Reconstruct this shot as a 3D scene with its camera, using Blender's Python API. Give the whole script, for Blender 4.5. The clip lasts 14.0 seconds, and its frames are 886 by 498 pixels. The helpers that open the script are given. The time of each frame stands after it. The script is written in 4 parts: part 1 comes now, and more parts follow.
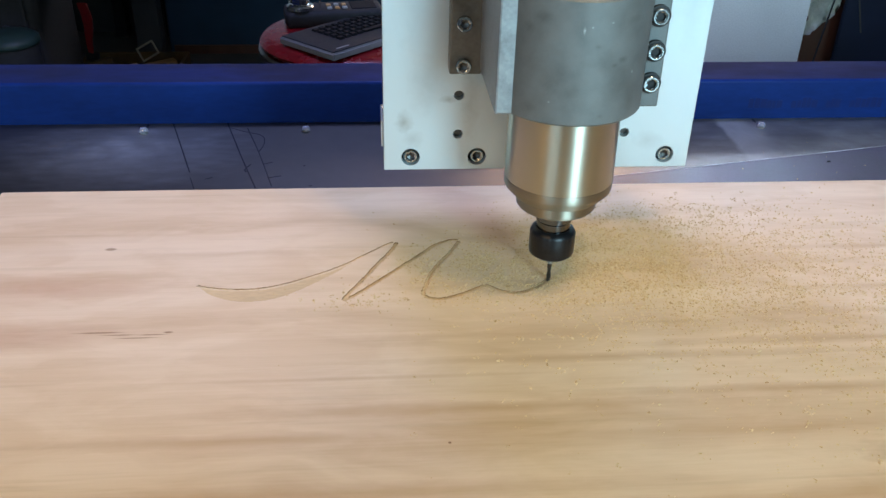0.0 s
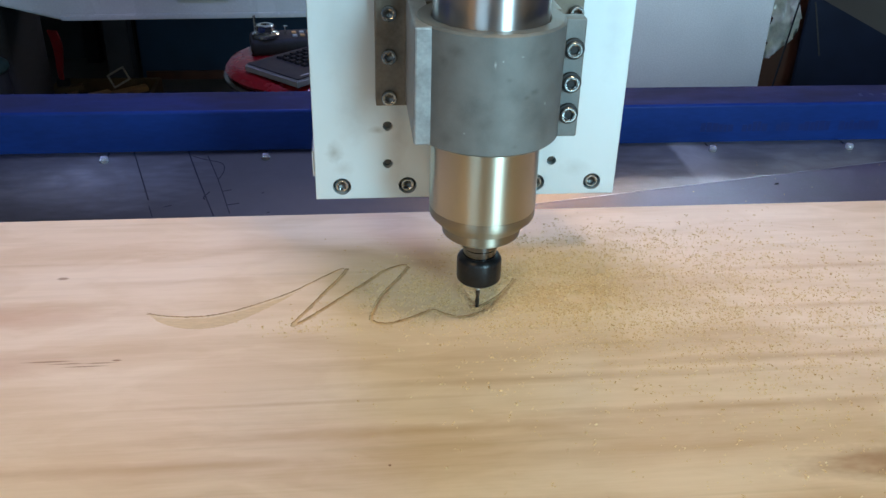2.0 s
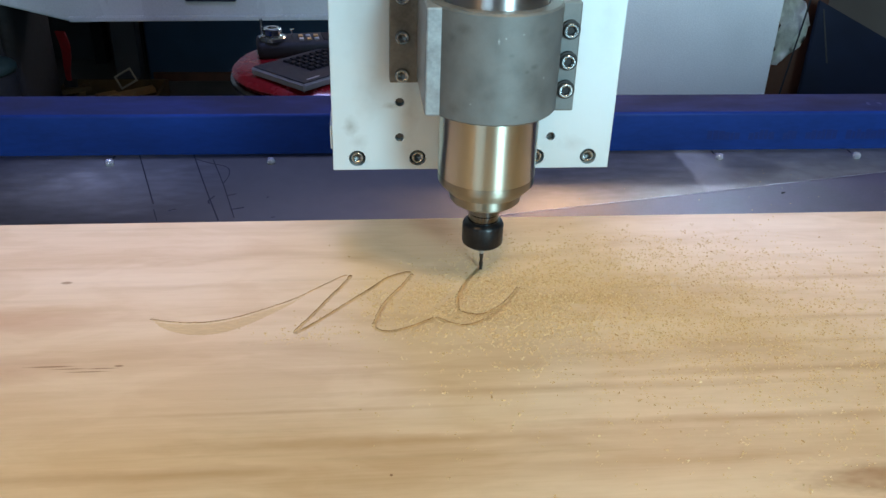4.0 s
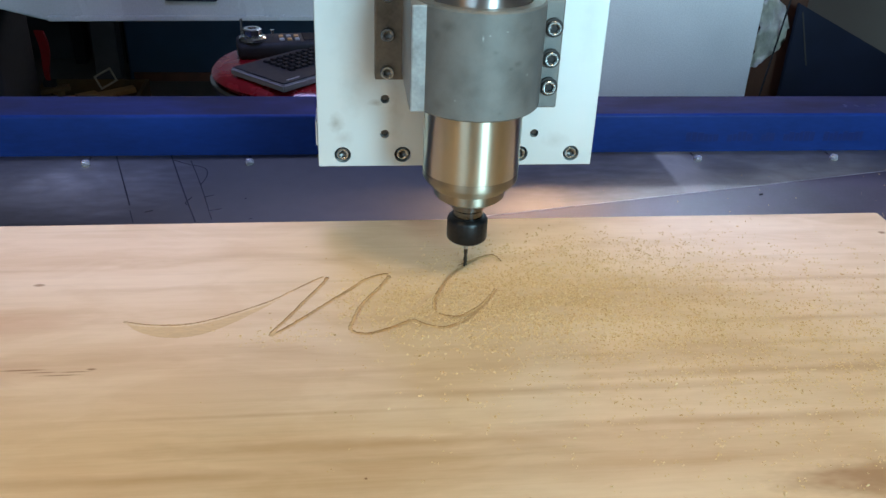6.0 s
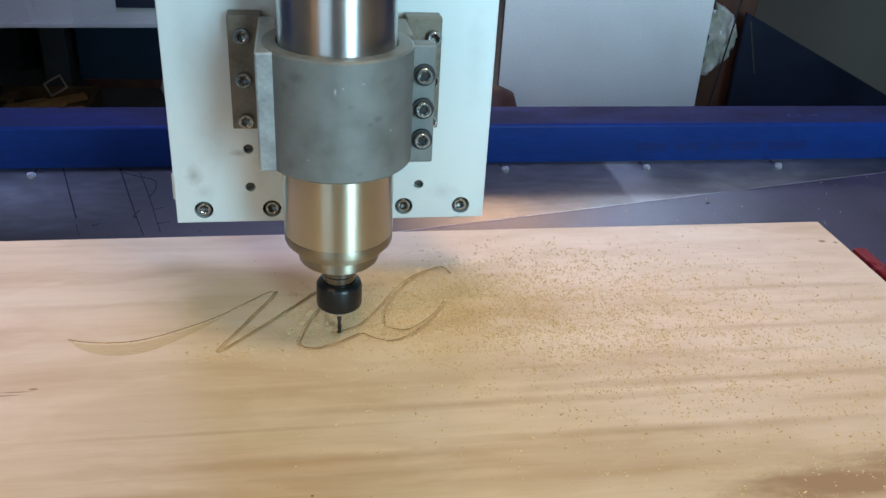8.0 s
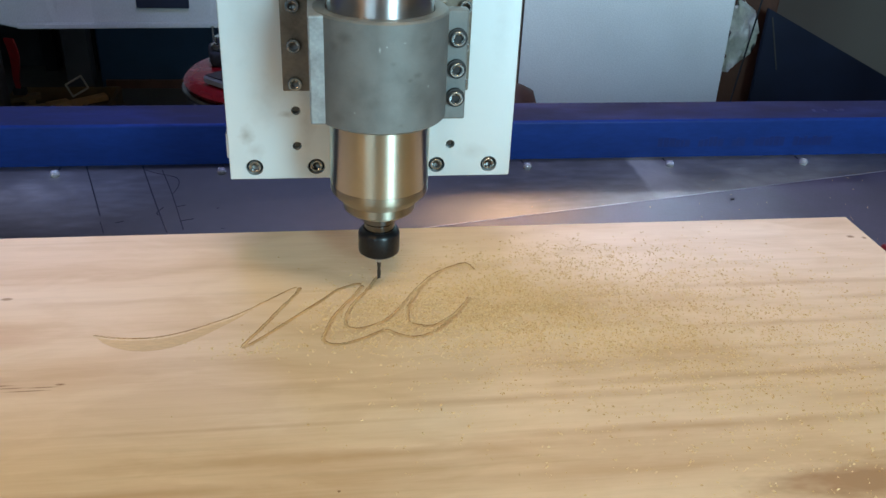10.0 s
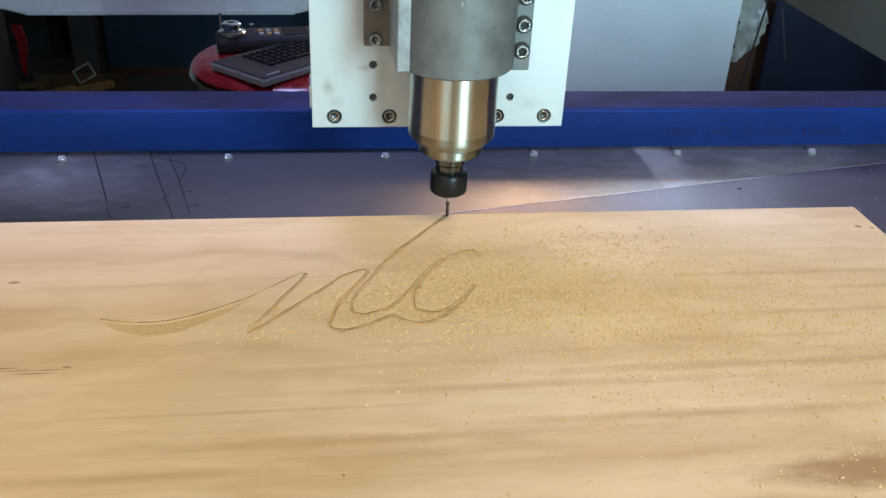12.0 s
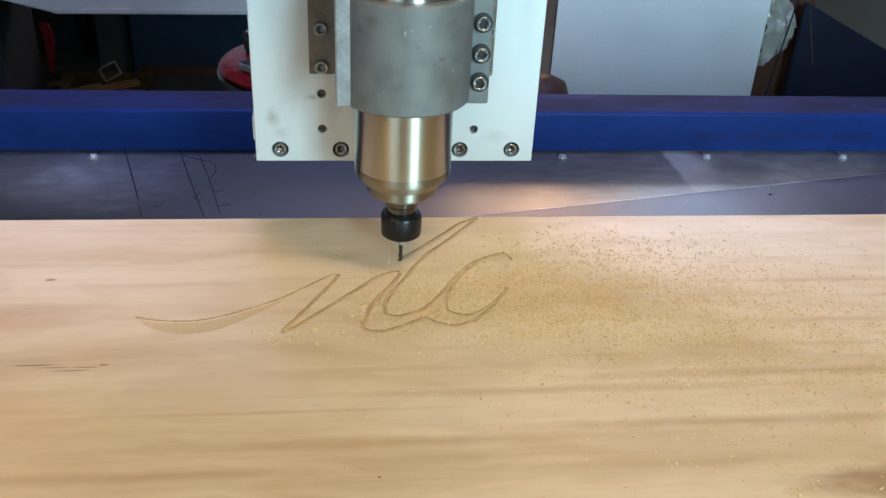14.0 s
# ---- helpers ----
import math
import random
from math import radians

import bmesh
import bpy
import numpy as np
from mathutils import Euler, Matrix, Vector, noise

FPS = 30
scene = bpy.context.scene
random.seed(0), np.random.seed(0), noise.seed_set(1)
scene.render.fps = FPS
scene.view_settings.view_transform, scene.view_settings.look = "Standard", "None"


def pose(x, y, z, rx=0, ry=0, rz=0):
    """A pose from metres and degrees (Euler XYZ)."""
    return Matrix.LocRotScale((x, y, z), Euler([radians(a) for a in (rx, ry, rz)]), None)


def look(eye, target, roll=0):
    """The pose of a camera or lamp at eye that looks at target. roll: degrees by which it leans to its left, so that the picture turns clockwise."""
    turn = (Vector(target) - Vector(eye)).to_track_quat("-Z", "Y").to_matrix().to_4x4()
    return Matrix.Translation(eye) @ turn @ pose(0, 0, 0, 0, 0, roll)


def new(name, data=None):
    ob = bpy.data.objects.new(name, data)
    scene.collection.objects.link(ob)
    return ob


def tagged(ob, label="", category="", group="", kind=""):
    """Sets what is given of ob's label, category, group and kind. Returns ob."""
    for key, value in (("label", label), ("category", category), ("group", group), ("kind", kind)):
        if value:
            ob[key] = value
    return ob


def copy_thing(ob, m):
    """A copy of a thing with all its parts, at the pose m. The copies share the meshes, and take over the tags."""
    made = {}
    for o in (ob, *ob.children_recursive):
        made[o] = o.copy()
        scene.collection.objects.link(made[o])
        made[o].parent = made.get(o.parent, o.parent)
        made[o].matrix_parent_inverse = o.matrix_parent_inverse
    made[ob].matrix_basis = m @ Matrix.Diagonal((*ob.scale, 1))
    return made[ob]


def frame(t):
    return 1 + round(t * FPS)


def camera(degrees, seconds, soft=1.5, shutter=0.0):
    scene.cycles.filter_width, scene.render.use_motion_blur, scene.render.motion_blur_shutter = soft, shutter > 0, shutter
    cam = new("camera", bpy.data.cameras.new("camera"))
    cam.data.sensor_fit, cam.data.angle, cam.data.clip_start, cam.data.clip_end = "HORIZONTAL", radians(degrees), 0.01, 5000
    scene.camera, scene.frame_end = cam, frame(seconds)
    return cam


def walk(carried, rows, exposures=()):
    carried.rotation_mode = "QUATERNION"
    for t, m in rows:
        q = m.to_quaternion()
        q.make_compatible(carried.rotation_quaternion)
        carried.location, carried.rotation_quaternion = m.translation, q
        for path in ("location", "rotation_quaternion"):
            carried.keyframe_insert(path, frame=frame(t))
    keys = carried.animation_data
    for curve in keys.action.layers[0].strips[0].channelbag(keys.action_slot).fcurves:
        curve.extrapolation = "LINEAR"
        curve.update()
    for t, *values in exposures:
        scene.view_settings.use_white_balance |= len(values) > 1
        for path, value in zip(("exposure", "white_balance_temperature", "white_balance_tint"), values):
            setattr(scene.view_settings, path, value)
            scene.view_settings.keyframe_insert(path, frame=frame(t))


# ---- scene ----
cam = camera(53.3, 14.0)
PATH = [
    (0, (0.344, -0.754, 0.379), (0.492, 0.96, -0.641), 1.4),
    (0.5, (0.358, -0.755, 0.383), (0.524, 0.964, -0.626), 1.2),
    (1, (0.374, -0.756, 0.387), (0.569, 0.968, -0.609), 1.1),
    (1.5, (0.373, -0.762, 0.388), (0.585, 0.966, -0.596), 1.2),
    (2, (0.369, -0.768, 0.39), (0.564, 0.966, -0.586), 1.5),
    (2.5, (0.364, -0.777, 0.394), (0.53, 0.966, -0.571), 1.6),
    (5, (0.377, -0.757, 0.39), (0.58, 0.978, -0.584), 2.1),
    (5.5, (0.379, -0.757, 0.389), (0.59, 0.979, -0.581), 2.2),
    (6, (0.376, -0.762, 0.392), (0.596, 0.974, -0.576), 2.4),
    (6.5, (0.38, -0.76, 0.391), (0.621, 0.974, -0.575), 2.9),
    (7, (0.381, -0.76, 0.393), (0.657, 0.968, -0.574), 3.3),
    (7.5, (0.386, -0.763, 0.401), (0.697, 0.966, -0.555), 3.3),
    (10, (0.38, -0.76, 0.395), (0.651, 0.975, -0.562), 2.6),
    (10.5, (0.391, -0.761, 0.397), (0.65, 0.969, -0.572), 2.0),
    (11, (0.387, -0.762, 0.396), (0.65, 0.967, -0.574), 2.2),
    (11.5, (0.382, -0.762, 0.396), (0.641, 0.967, -0.576), 2.5),
    (12, (0.38, -0.761, 0.392), (0.637, 0.965, -0.585), 2.8),
    (12.5, (0.378, -0.761, 0.392), (0.629, 0.965, -0.588), 3.0),
    (13, (0.375, -0.761, 0.391), (0.615, 0.967, -0.588), 2.8),
    (13.5, (0.37, -0.76, 0.393), (0.597, 0.969, -0.587), 2.9),
    (14, (0.367, -0.759, 0.393), (0.585, 0.972, -0.584), 2.9),
]
# the phone's exposure and white balance drift a little: seconds, stops, kelvin, tint
DRIFT = [(0, -0.06, 5800, 12), (2.5, -0.14, 5800, 12), (5, 0.07, 5950, 12), (7.5, -0.12, 5850, 12), (10, -0.05, 6000, 12), (12.5, 0.25, 6150, 12), (14, 0.08, 6050, 12)]
walk(cam, [(t, look(eye, target, roll)) for t, eye, target, roll in PATH], DRIFT)

# ---- world, lights ----
world = bpy.data.worlds.new("world")
scene.world = world
world.use_nodes = True
wn = world.node_tree.nodes
wn["Background"].inputs[0].default_value = (0.62, 0.72, 1.0, 1)
wn["Background"].inputs[1].default_value = 0.15


def area(name, eye, target, sx, sy, watts, colour):
    d = bpy.data.lights.new(name, "AREA")
    d.shape, d.size, d.size_y, d.energy, d.color = "RECTANGLE", sx, sy, watts, colour
    ob = new(name, d)
    ob.matrix_world = look(eye, target)
    return ob


# unseen lamps: tube behind the machine, front window, bench lamps, last an added fill
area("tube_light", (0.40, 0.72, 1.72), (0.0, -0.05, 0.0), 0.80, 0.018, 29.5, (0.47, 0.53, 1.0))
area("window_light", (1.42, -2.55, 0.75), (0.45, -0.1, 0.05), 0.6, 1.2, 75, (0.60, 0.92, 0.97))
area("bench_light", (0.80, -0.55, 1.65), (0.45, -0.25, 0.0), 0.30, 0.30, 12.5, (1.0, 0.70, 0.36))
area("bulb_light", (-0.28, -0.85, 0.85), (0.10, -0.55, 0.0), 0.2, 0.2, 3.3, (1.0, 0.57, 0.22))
area("front_fill_light", (-0.72, -2.56, 0.6), (0.4, 0.3, -0.1), 1.0, 1.6, 12, (0.66, 0.92, 0.98))

# ---- materials ----


def mat(name, colour=(0.5, 0.5, 0.5), rough=0.5, metal=0.0, spec=0.5):
    m = bpy.data.materials.new(name)
    m.use_nodes = True
    b = m.node_tree.nodes["Principled BSDF"]
    b.inputs["Base Color"].default_value = (*colour, 1)
    b.inputs["Roughness"].default_value = rough
    b.inputs["Metallic"].default_value = metal
    b.inputs["Specular IOR Level"].default_value = spec
    return m


def node(m, kind, **values):
    n = m.node_tree.nodes.new(kind)
    for k, v in values.items():
        n.inputs[k.replace("_", " ")].default_value = v
    return n


def link(m, a, b):
    m.node_tree.links.new(a, b)


def coords(m, scale, rot=(0, 0, 0), loc=(0, 0, 0)):
    tc = node(m, "ShaderNodeTexCoord")
    mp = node(m, "ShaderNodeMapping", Scale=scale, Rotation=rot, Location=loc)
    link(m, tc.outputs["Object"], mp.inputs["Vector"])
    return mp.outputs["Vector"]


def noise_of(m, scale, detail=4.0, stretch=(1, 1, 1), rough=0.55, loc=(0, 0, 0), warp=0.0):
    n = node(m, "ShaderNodeTexNoise", Scale=scale, Detail=detail, Roughness=rough, Distortion=warp)
    link(m, coords(m, stretch, loc=loc), n.inputs["Vector"])
    return n.outputs["Fac"]


def ramp(m, fac, stops):
    r = node(m, "ShaderNodeValToRGB")
    e = r.color_ramp.elements
    while len(e) < len(stops):
        e.new(0.5)
    for el, (p, c) in zip(e, stops):
        el.position = p
        el.color = (*c, 1) if len(c) == 3 else c
    link(m, fac, r.inputs["Fac"])
    return r.outputs["Color"]


def mix(m, fac, a, b, kind="MIX"):
    n = m.node_tree.nodes.new("ShaderNodeMix")
    n.data_type, n.blend_type = "RGBA", kind
    for v, s in ((fac, n.inputs[0]), (a, n.inputs[6]), (b, n.inputs[7])):
        if isinstance(v, (int, float)):
            s.default_value = v
        elif isinstance(v, tuple):
            s.default_value = (*v, 1)
        else:
            link(m, v, s)
    return n.outputs[2]


def calc(m, op, a, b=0.0, clamp=False):
    n = m.node_tree.nodes.new("ShaderNodeMath")
    n.operation, n.use_clamp = op, clamp
    for v, s in ((a, n.inputs[0]), (b, n.inputs[1])):
        if isinstance(v, (int, float)):
            s.default_value = v
        else:
            link(m, v, s)
    return n.outputs[0]


def bump(m, height, strength=0.2, dist=0.001):
    b = node(m, "ShaderNodeBump", Strength=strength, Distance=dist)
    link(m, height, b.inputs["Height"])
    link(m, b.outputs["Normal"], m.node_tree.nodes["Principled BSDF"].inputs["Normal"])


def set_in(m, name, out):
    link(m, out, m.node_tree.nodes["Principled BSDF"].inputs[name])


def worn(name, colour, rough, metal=0.0, scale=30.0, amount=0.25, grain=400.0, relief=0.15, stretch=(1, 1, 1)):
    """A plain coat with stains, uneven gloss and fine relief."""
    m = mat(name, colour, rough, metal)
    big, fine = noise_of(m, scale, 5, stretch), noise_of(m, grain, 3, stretch)
    dark = tuple(c * (1 - amount) for c in colour)
    light = tuple(min(1, c * (1 + amount * 0.6)) for c in colour)
    c = ramp(m, big, [(0.3, dark), (0.55, colour), (0.75, light)])
    set_in(m, "Base Color", mix(m, 0.12, c, ramp(m, fine, [(0.35, (0, 0, 0)), (0.65, light)])))
    set_in(m, "Roughness", calc(m, "ADD", calc(m, "MULTIPLY", big, 0.3), rough - 0.15, True))
    bump(m, fine, relief, 0.0006)
    return m


def blob(m, x, y, rx, ry, soft=1.0):
    """1 inside an ellipse on the board, 0 outside, with an uneven edge."""
    v = coords(m, (1 / rx, 1 / ry, 0.0001), loc=(-x / rx, -y / ry, 0))
    n = node(m, "ShaderNodeVectorMath")
    n.operation = "LENGTH"
    link(m, v, n.inputs[0])
    d = calc(m, "ADD", n.outputs["Value"], calc(m, "MULTIPLY", noise_of(m, 90, 3, (0.35, 1, 1)), 0.9))
    return calc(m, "MULTIPLY", calc(m, "SUBTRACT", 1.45, d), 1.0 / soft, True)


def pine():
    m = mat("pine_wood", rough=0.55, spec=0.3)
    # broad flat-sawn bands along the board, finer growth lines, pores
    warp = noise_of(m, 3.2, 3, (1, 1, 1))
    v = coords(m, (0.55, 7.5, 1.0), rot=(0, 0, radians(-1.6)))
    add = node(m, "ShaderNodeVectorMath")
    add.operation = "MULTIPLY_ADD"
    comb = node(m, "ShaderNodeCombineXYZ")
    link(m, warp, comb.inputs["Y"])
    link(m, comb.outputs["Vector"], add.inputs[0])
    add.inputs[1].default_value = (1, 1.1, 1)
    link(m, v, add.inputs[2])
    bands = node(m, "ShaderNodeTexNoise", Scale=2.6, Detail=4.0, Roughness=0.5)
    link(m, add.outputs["Vector"], bands.inputs["Vector"])
    lines = noise_of(m, 60, 4, (0.05, 2.2, 1))
    pores = noise_of(m, 420, 2, (0.06, 1.4, 1))
    base = ramp(m, bands.outputs["Fac"], [(0.30, (0.56, 0.37, 0.20)), (0.40, (0.64, 0.45, 0.26)), (0.47, (0.71, 0.52, 0.32)), (0.58, (0.735, 0.55, 0.345)), (0.72, (0.76, 0.585, 0.385))])
    base = mix(m, 0.09, base, ramp(m, lines, [(0.35, (0.42, 0.27, 0.14)), (0.6, (0.76, 0.60, 0.41))]))
    base = mix(m, 0.06, base, ramp(m, pores, [(0.3, (0.36, 0.22, 0.10)), (0.6, (0.8, 0.66, 0.46))]))
    flecks = noise_of(m, 95, 3, (0.045, 1.3, 1), loc=(3, 7, 0))
    base = mix(m, calc(m, "MULTIPLY", ramp(m, flecks, [(0.60, (0, 0, 0)), (0.70, (1, 1, 1))]), 0.16), base, (0.38, 0.25, 0.125))
    mottle = noise_of(m, 26, 5, (0.5, 1.4, 1), loc=(1, 2, 0), warp=0.6)
    base = mix(m, 0.16, base, ramp(m, mottle, [(0.40, (0.50, 0.35, 0.20)), (0.56, (0.78, 0.64, 0.45))]))
    # reddish patches, knots and pitch streaks
    base = mix(m, calc(m, "MULTIPLY", blob(m, 0.09, -0.165, 0.10, 0.024), 0.6), base, (0.52, 0.31, 0.18))
    base = mix(m, calc(m, "MULTIPLY", blob(m, 0.09, -0.228, 0.10, 0.022), 0.6), base, (0.48, 0.285, 0.165))
    base = mix(m, calc(m, "MULTIPLY", blob(m, 0.735, -0.371, 0.105, 0.020, 0.6), 0.9), base, (0.37, 0.215, 0.105))
    base = mix(m, calc(m, "MULTIPLY", blob(m, 0.83, -0.352, 0.095, 0.016, 0.6), 0.88), base, (0.38, 0.225, 0.11))
    for x, y, rx, ry, k in ((0.52, -0.269, 0.22, 0.0065, 0.55), (0.72, -0.255, 0.24, 0.0075, 0.65), (0.42, -0.319, 0.26, 0.0075, 0.6), (0.64, -0.309, 0.24, 0.0075, 0.65), (0.84, -0.285, 0.14, 0.0065, 0.5),
                            (0.25, -0.342, 0.18, 0.0070, 0.55), (0.80, -0.125, 0.15, 0.006, 0.55), (0.87, -0.152, 0.10, 0.0055, 0.45), (0.60, -0.347, 0.22, 0.0065, 0.4), (0.30, -0.388, 0.25, 0.009, 0.5), (0.62, -0.405, 0.24, 0.007, 0.4), (0.70, -0.220, 0.15, 0.005, 0.35), (0.40, -0.240, 0.16, 0.005, 0.3), (0.33, -0.285, 0.15, 0.003, 0.4), (0.78, -0.187, 0.16, 0.0055, 0.5), (0.22, -0.118, 0.11, 0.0055, 0.25), (0.12, -0.085, 0.09, 0.004, 0.2)):
        base = mix(m, calc(m, "MULTIPLY", blob(m, x, y, rx, ry, 1.1), min(1.0, k * 1.3)), base, (0.49, 0.30, 0.15))
    for x, y, rx, ry, k in ((0.124, -0.1075, 0.0050, 0.0024, 0.75), (0.903, -0.043, 0.005, 0.0035, 0.9), (0.916, -0.046, 0.003, 0.003, 0.8),
                            (0.143, -0.2252, 0.022, 0.0010, 0.85), (0.172, -0.2325, 0.020, 0.0008, 0.75), (0.193, -0.2265, 0.0040, 0.0014, 0.85), (0.158, -0.2285, 0.016, 0.0007, 0.8), (0.182, -0.2290, 0.012, 0.0007, 0.8),
                            (0.386, -0.350, 0.0011, 0.0011, 1.0)):
        base = mix(m, calc(m, "MULTIPLY", blob(m, x, y, rx, ry, 0.6), k), base, (0.24, 0.12, 0.045))
    # film of fine yellow dust round the cut
    dust_or_dim = calc(m, "MAXIMUM", blob(m, 0.50, -0.14, 0.19, 0.080, 0.8), calc(m, "MULTIPLY", blob(m, 0.68, -0.17, 0.22, 0.12, 1.2), 0.7))
    speck, drift = noise_of(m, 520, 4), noise_of(m, 110, 4, loc=(5, 1, 0))
    cover = calc(m, "MULTIPLY", dust_or_dim, calc(m, "MULTIPLY", calc(m, "SUBTRACT", calc(m, "MULTIPLY", calc(m, "ADD", speck, drift), 0.5), 0.40), 5.0, True))
    base = mix(m, calc(m, "MULTIPLY", cover, 0.42), base, (0.66, 0.45, 0.205))
    set_in(m, "Base Color", base)
    set_in(m, "Roughness", calc(m, "ADD", 0.46, calc(m, "MULTIPLY", dust_or_dim, 0.3), True))
    bump(m, calc(m, "ADD", calc(m, "MULTIPLY", pores, 0.5), calc(m, "MULTIPLY", cover, 1.2)), 0.16, 0.0006)
    return m


PINE = pine()
RAW = worn("golden_raw_wood", (0.68, 0.48, 0.25), 0.75, scale=60, amount=0.25, grain=900, relief=0.5)
# cut wood, darkened: the shade on the groove's walls is in the colour
WALL_SHADE = worn("shaded_cut_wood", (0.33, 0.165, 0.05), 0.75, scale=60, amount=0.35, grain=900, relief=0.5)
POCKET = worn("thinly_cleared_pine", (0.64, 0.45, 0.23), 0.7, scale=40, amount=0.12, grain=700, relief=0.4, stretch=(0.2, 1, 1))
MDF = worn("spoilboard", (0.30, 0.21, 0.13), 0.8, scale=20)


def brushed(name, colour, rough, along=(0.03, 1, 1), scale=500, streak=0.14, blot=0.2):
    m = mat(name, colour, rough, 1.0)
    s, b = noise_of(m, scale, 3, along), noise_of(m, 14, 5)
    set_in(m, "Base Color", mix(m, calc(m, "MULTIPLY", b, blot), colour, tuple(c * 0.62 for c in colour)))
    set_in(m, "Roughness", calc(m, "ADD", calc(m, "ADD", calc(m, "MULTIPLY", s, streak), calc(m, "MULTIPLY", b, 0.12)), rough - 0.1, True))
    bump(m, s, 0.03, 0.0002)
    return m


def bed_sheet():
    """Mill aluminium with rolling marks along x, cloudy, pale patches painted in as reflections."""
    m = mat("mill_aluminium_sheet", rough=0.3, metal=1.0)
    b = m.node_tree.nodes["Principled BSDF"]
    b.inputs["Anisotropic"].default_value = 0.4
    across = node(m, "ShaderNodeCombineXYZ", Y=1.0)
    set_in(m, "Tangent", across.outputs["Vector"])
    lines, cloud, breakup = noise_of(m, 900, 3, (0.03, 1, 1)), noise_of(m, 14, 5), noise_of(m, 20, 6, (1, 0.8, 1), loc=(4, 1, 0), warp=0.8)
    # pale painted strip across the sheet, sharp on one side, fading on the other
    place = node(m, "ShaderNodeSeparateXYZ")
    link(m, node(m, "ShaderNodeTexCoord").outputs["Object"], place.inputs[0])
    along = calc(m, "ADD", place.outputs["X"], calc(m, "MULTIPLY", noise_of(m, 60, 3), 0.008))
    sheen = calc(m, "MULTIPLY", calc(m, "MULTIPLY", calc(m, "SUBTRACT", along, 0.795), 80.0, True), calc(m, "MULTIPLY", calc(m, "SUBTRACT", 0.92, along), 11.0, True))
    sheen = calc(m, "MULTIPLY", sheen, 0.7)
    # broad pale patches in place of a mirrored bright background
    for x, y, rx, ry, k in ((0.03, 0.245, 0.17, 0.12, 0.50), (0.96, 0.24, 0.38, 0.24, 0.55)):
        sheen = calc(m, "MAXIMUM", sheen, calc(m, "MULTIPLY", blob(m, x, y, rx, ry, 1.0), k))
    sheen = calc(m, "MULTIPLY", sheen, ramp(m, breakup, [(0.30, (0.55, 0.55, 0.55)), (0.66, (1, 1, 1))]))
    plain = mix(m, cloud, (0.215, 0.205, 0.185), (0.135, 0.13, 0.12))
    set_in(m, "Base Color", mix(m, sheen, plain, (0.60, 0.62, 0.62)))
    set_in(m, "Metallic", calc(m, "SUBTRACT", 0.97, calc(m, "MULTIPLY", sheen, 0.15)))
    set_in(m, "Roughness", calc(m, "ADD", calc(m, "ADD", 0.30, calc(m, "MULTIPLY", cloud, 0.10)), calc(m, "ADD", calc(m, "MULTIPLY", lines, 0.05), calc(m, "MULTIPLY", sheen, 0.25)), True))
    bump(m, lines, 0.03, 0.0002)
    return m


SHEET = bed_sheet()
OFFCUT = worn("lilac_protective_film", (0.062, 0.054, 0.085), 0.36, 0.25, scale=16, amount=0.5, grain=300, relief=0.05)
BARE_EDGE = brushed("sheared_edge", (0.62, 0.60, 0.64), 0.4, scale=900)
PLATE = brushed("machined_aluminium", (0.65, 0.72, 0.745), 0.32, (1, 1, 0.03), 700, 0.10, 0.22)
PLATE.node_tree.nodes["Principled BSDF"].inputs["Metallic"].default_value = 0.38


def smudged(m, spots, dirt=(0.24, 0.23, 0.20), edge=130):
    """Greasy finger marks on an upright face: x, z, half width, half height, strength."""
    b = m.node_tree.nodes["Principled BSDF"]
    colour = b.inputs["Base Color"].links[0].from_socket
    for x, z, rx, rz, k in spots:
        v = coords(m, (1 / rx, 0.0001, 1 / rz), loc=(-x / rx, 0, -z / rz))
        n = node(m, "ShaderNodeVectorMath")
        n.operation = "LENGTH"
        link(m, v, n.inputs[0])
        d = calc(m, "ADD", n.outputs["Value"], calc(m, "MULTIPLY", noise_of(m, edge, 4), 1.0))
        colour = mix(m, calc(m, "MULTIPLY", calc(m, "SUBTRACT", 1.4, d, True), k), colour, dirt)
    set_in(m, "Base Color", colour)


smudged(PLATE, ((-0.112, 0.103, 0.009, 0.012, 0.6), (-0.104, 0.088, 0.011, 0.009, 0.3), (-0.076, 0.122, 0.010, 0.004, 0.55), (-0.094, 0.135, 0.02, 0.03, 0.22),
                (-0.058, 0.120, 0.010, 0.045, 0.35), (0.092, 0.085, 0.018, 0.010, 0.22), (0.112, 0.20, 0.012, 0.05, 0.15), (-0.110, 0.21, 0.014, 0.06, 0.15)))


def turned(name, colour, rough):
    """Lathe-turned metal: its fine rings draw highlights out along the axis."""
    m = mat(name, colour, rough, 1.0)
    b = m.node_tree.nodes["Principled BSDF"]
    t = node(m, "ShaderNodeTangent")
    t.direction_type, t.axis = "RADIAL", "Z"
    link(m, t.outputs["Tangent"], b.inputs["Tangent"])
    b.inputs["Anisotropic"].default_value = 0.9
    b.inputs["Anisotropic Rotation"].default_value = 0.25
    rings, stain = noise_of(m, 900, 2, (0.02, 0.02, 1)), noise_of(m, 40, 4)
    set_in(m, "Base Color", mix(m, calc(m, "MULTIPLY", stain, 0.25), colour, tuple(c * 0.7 for c in colour)))
    set_in(m, "Roughness", calc(m, "ADD", calc(m, "MULTIPLY", rings, 0.1), rough - 0.05, True))
    return m


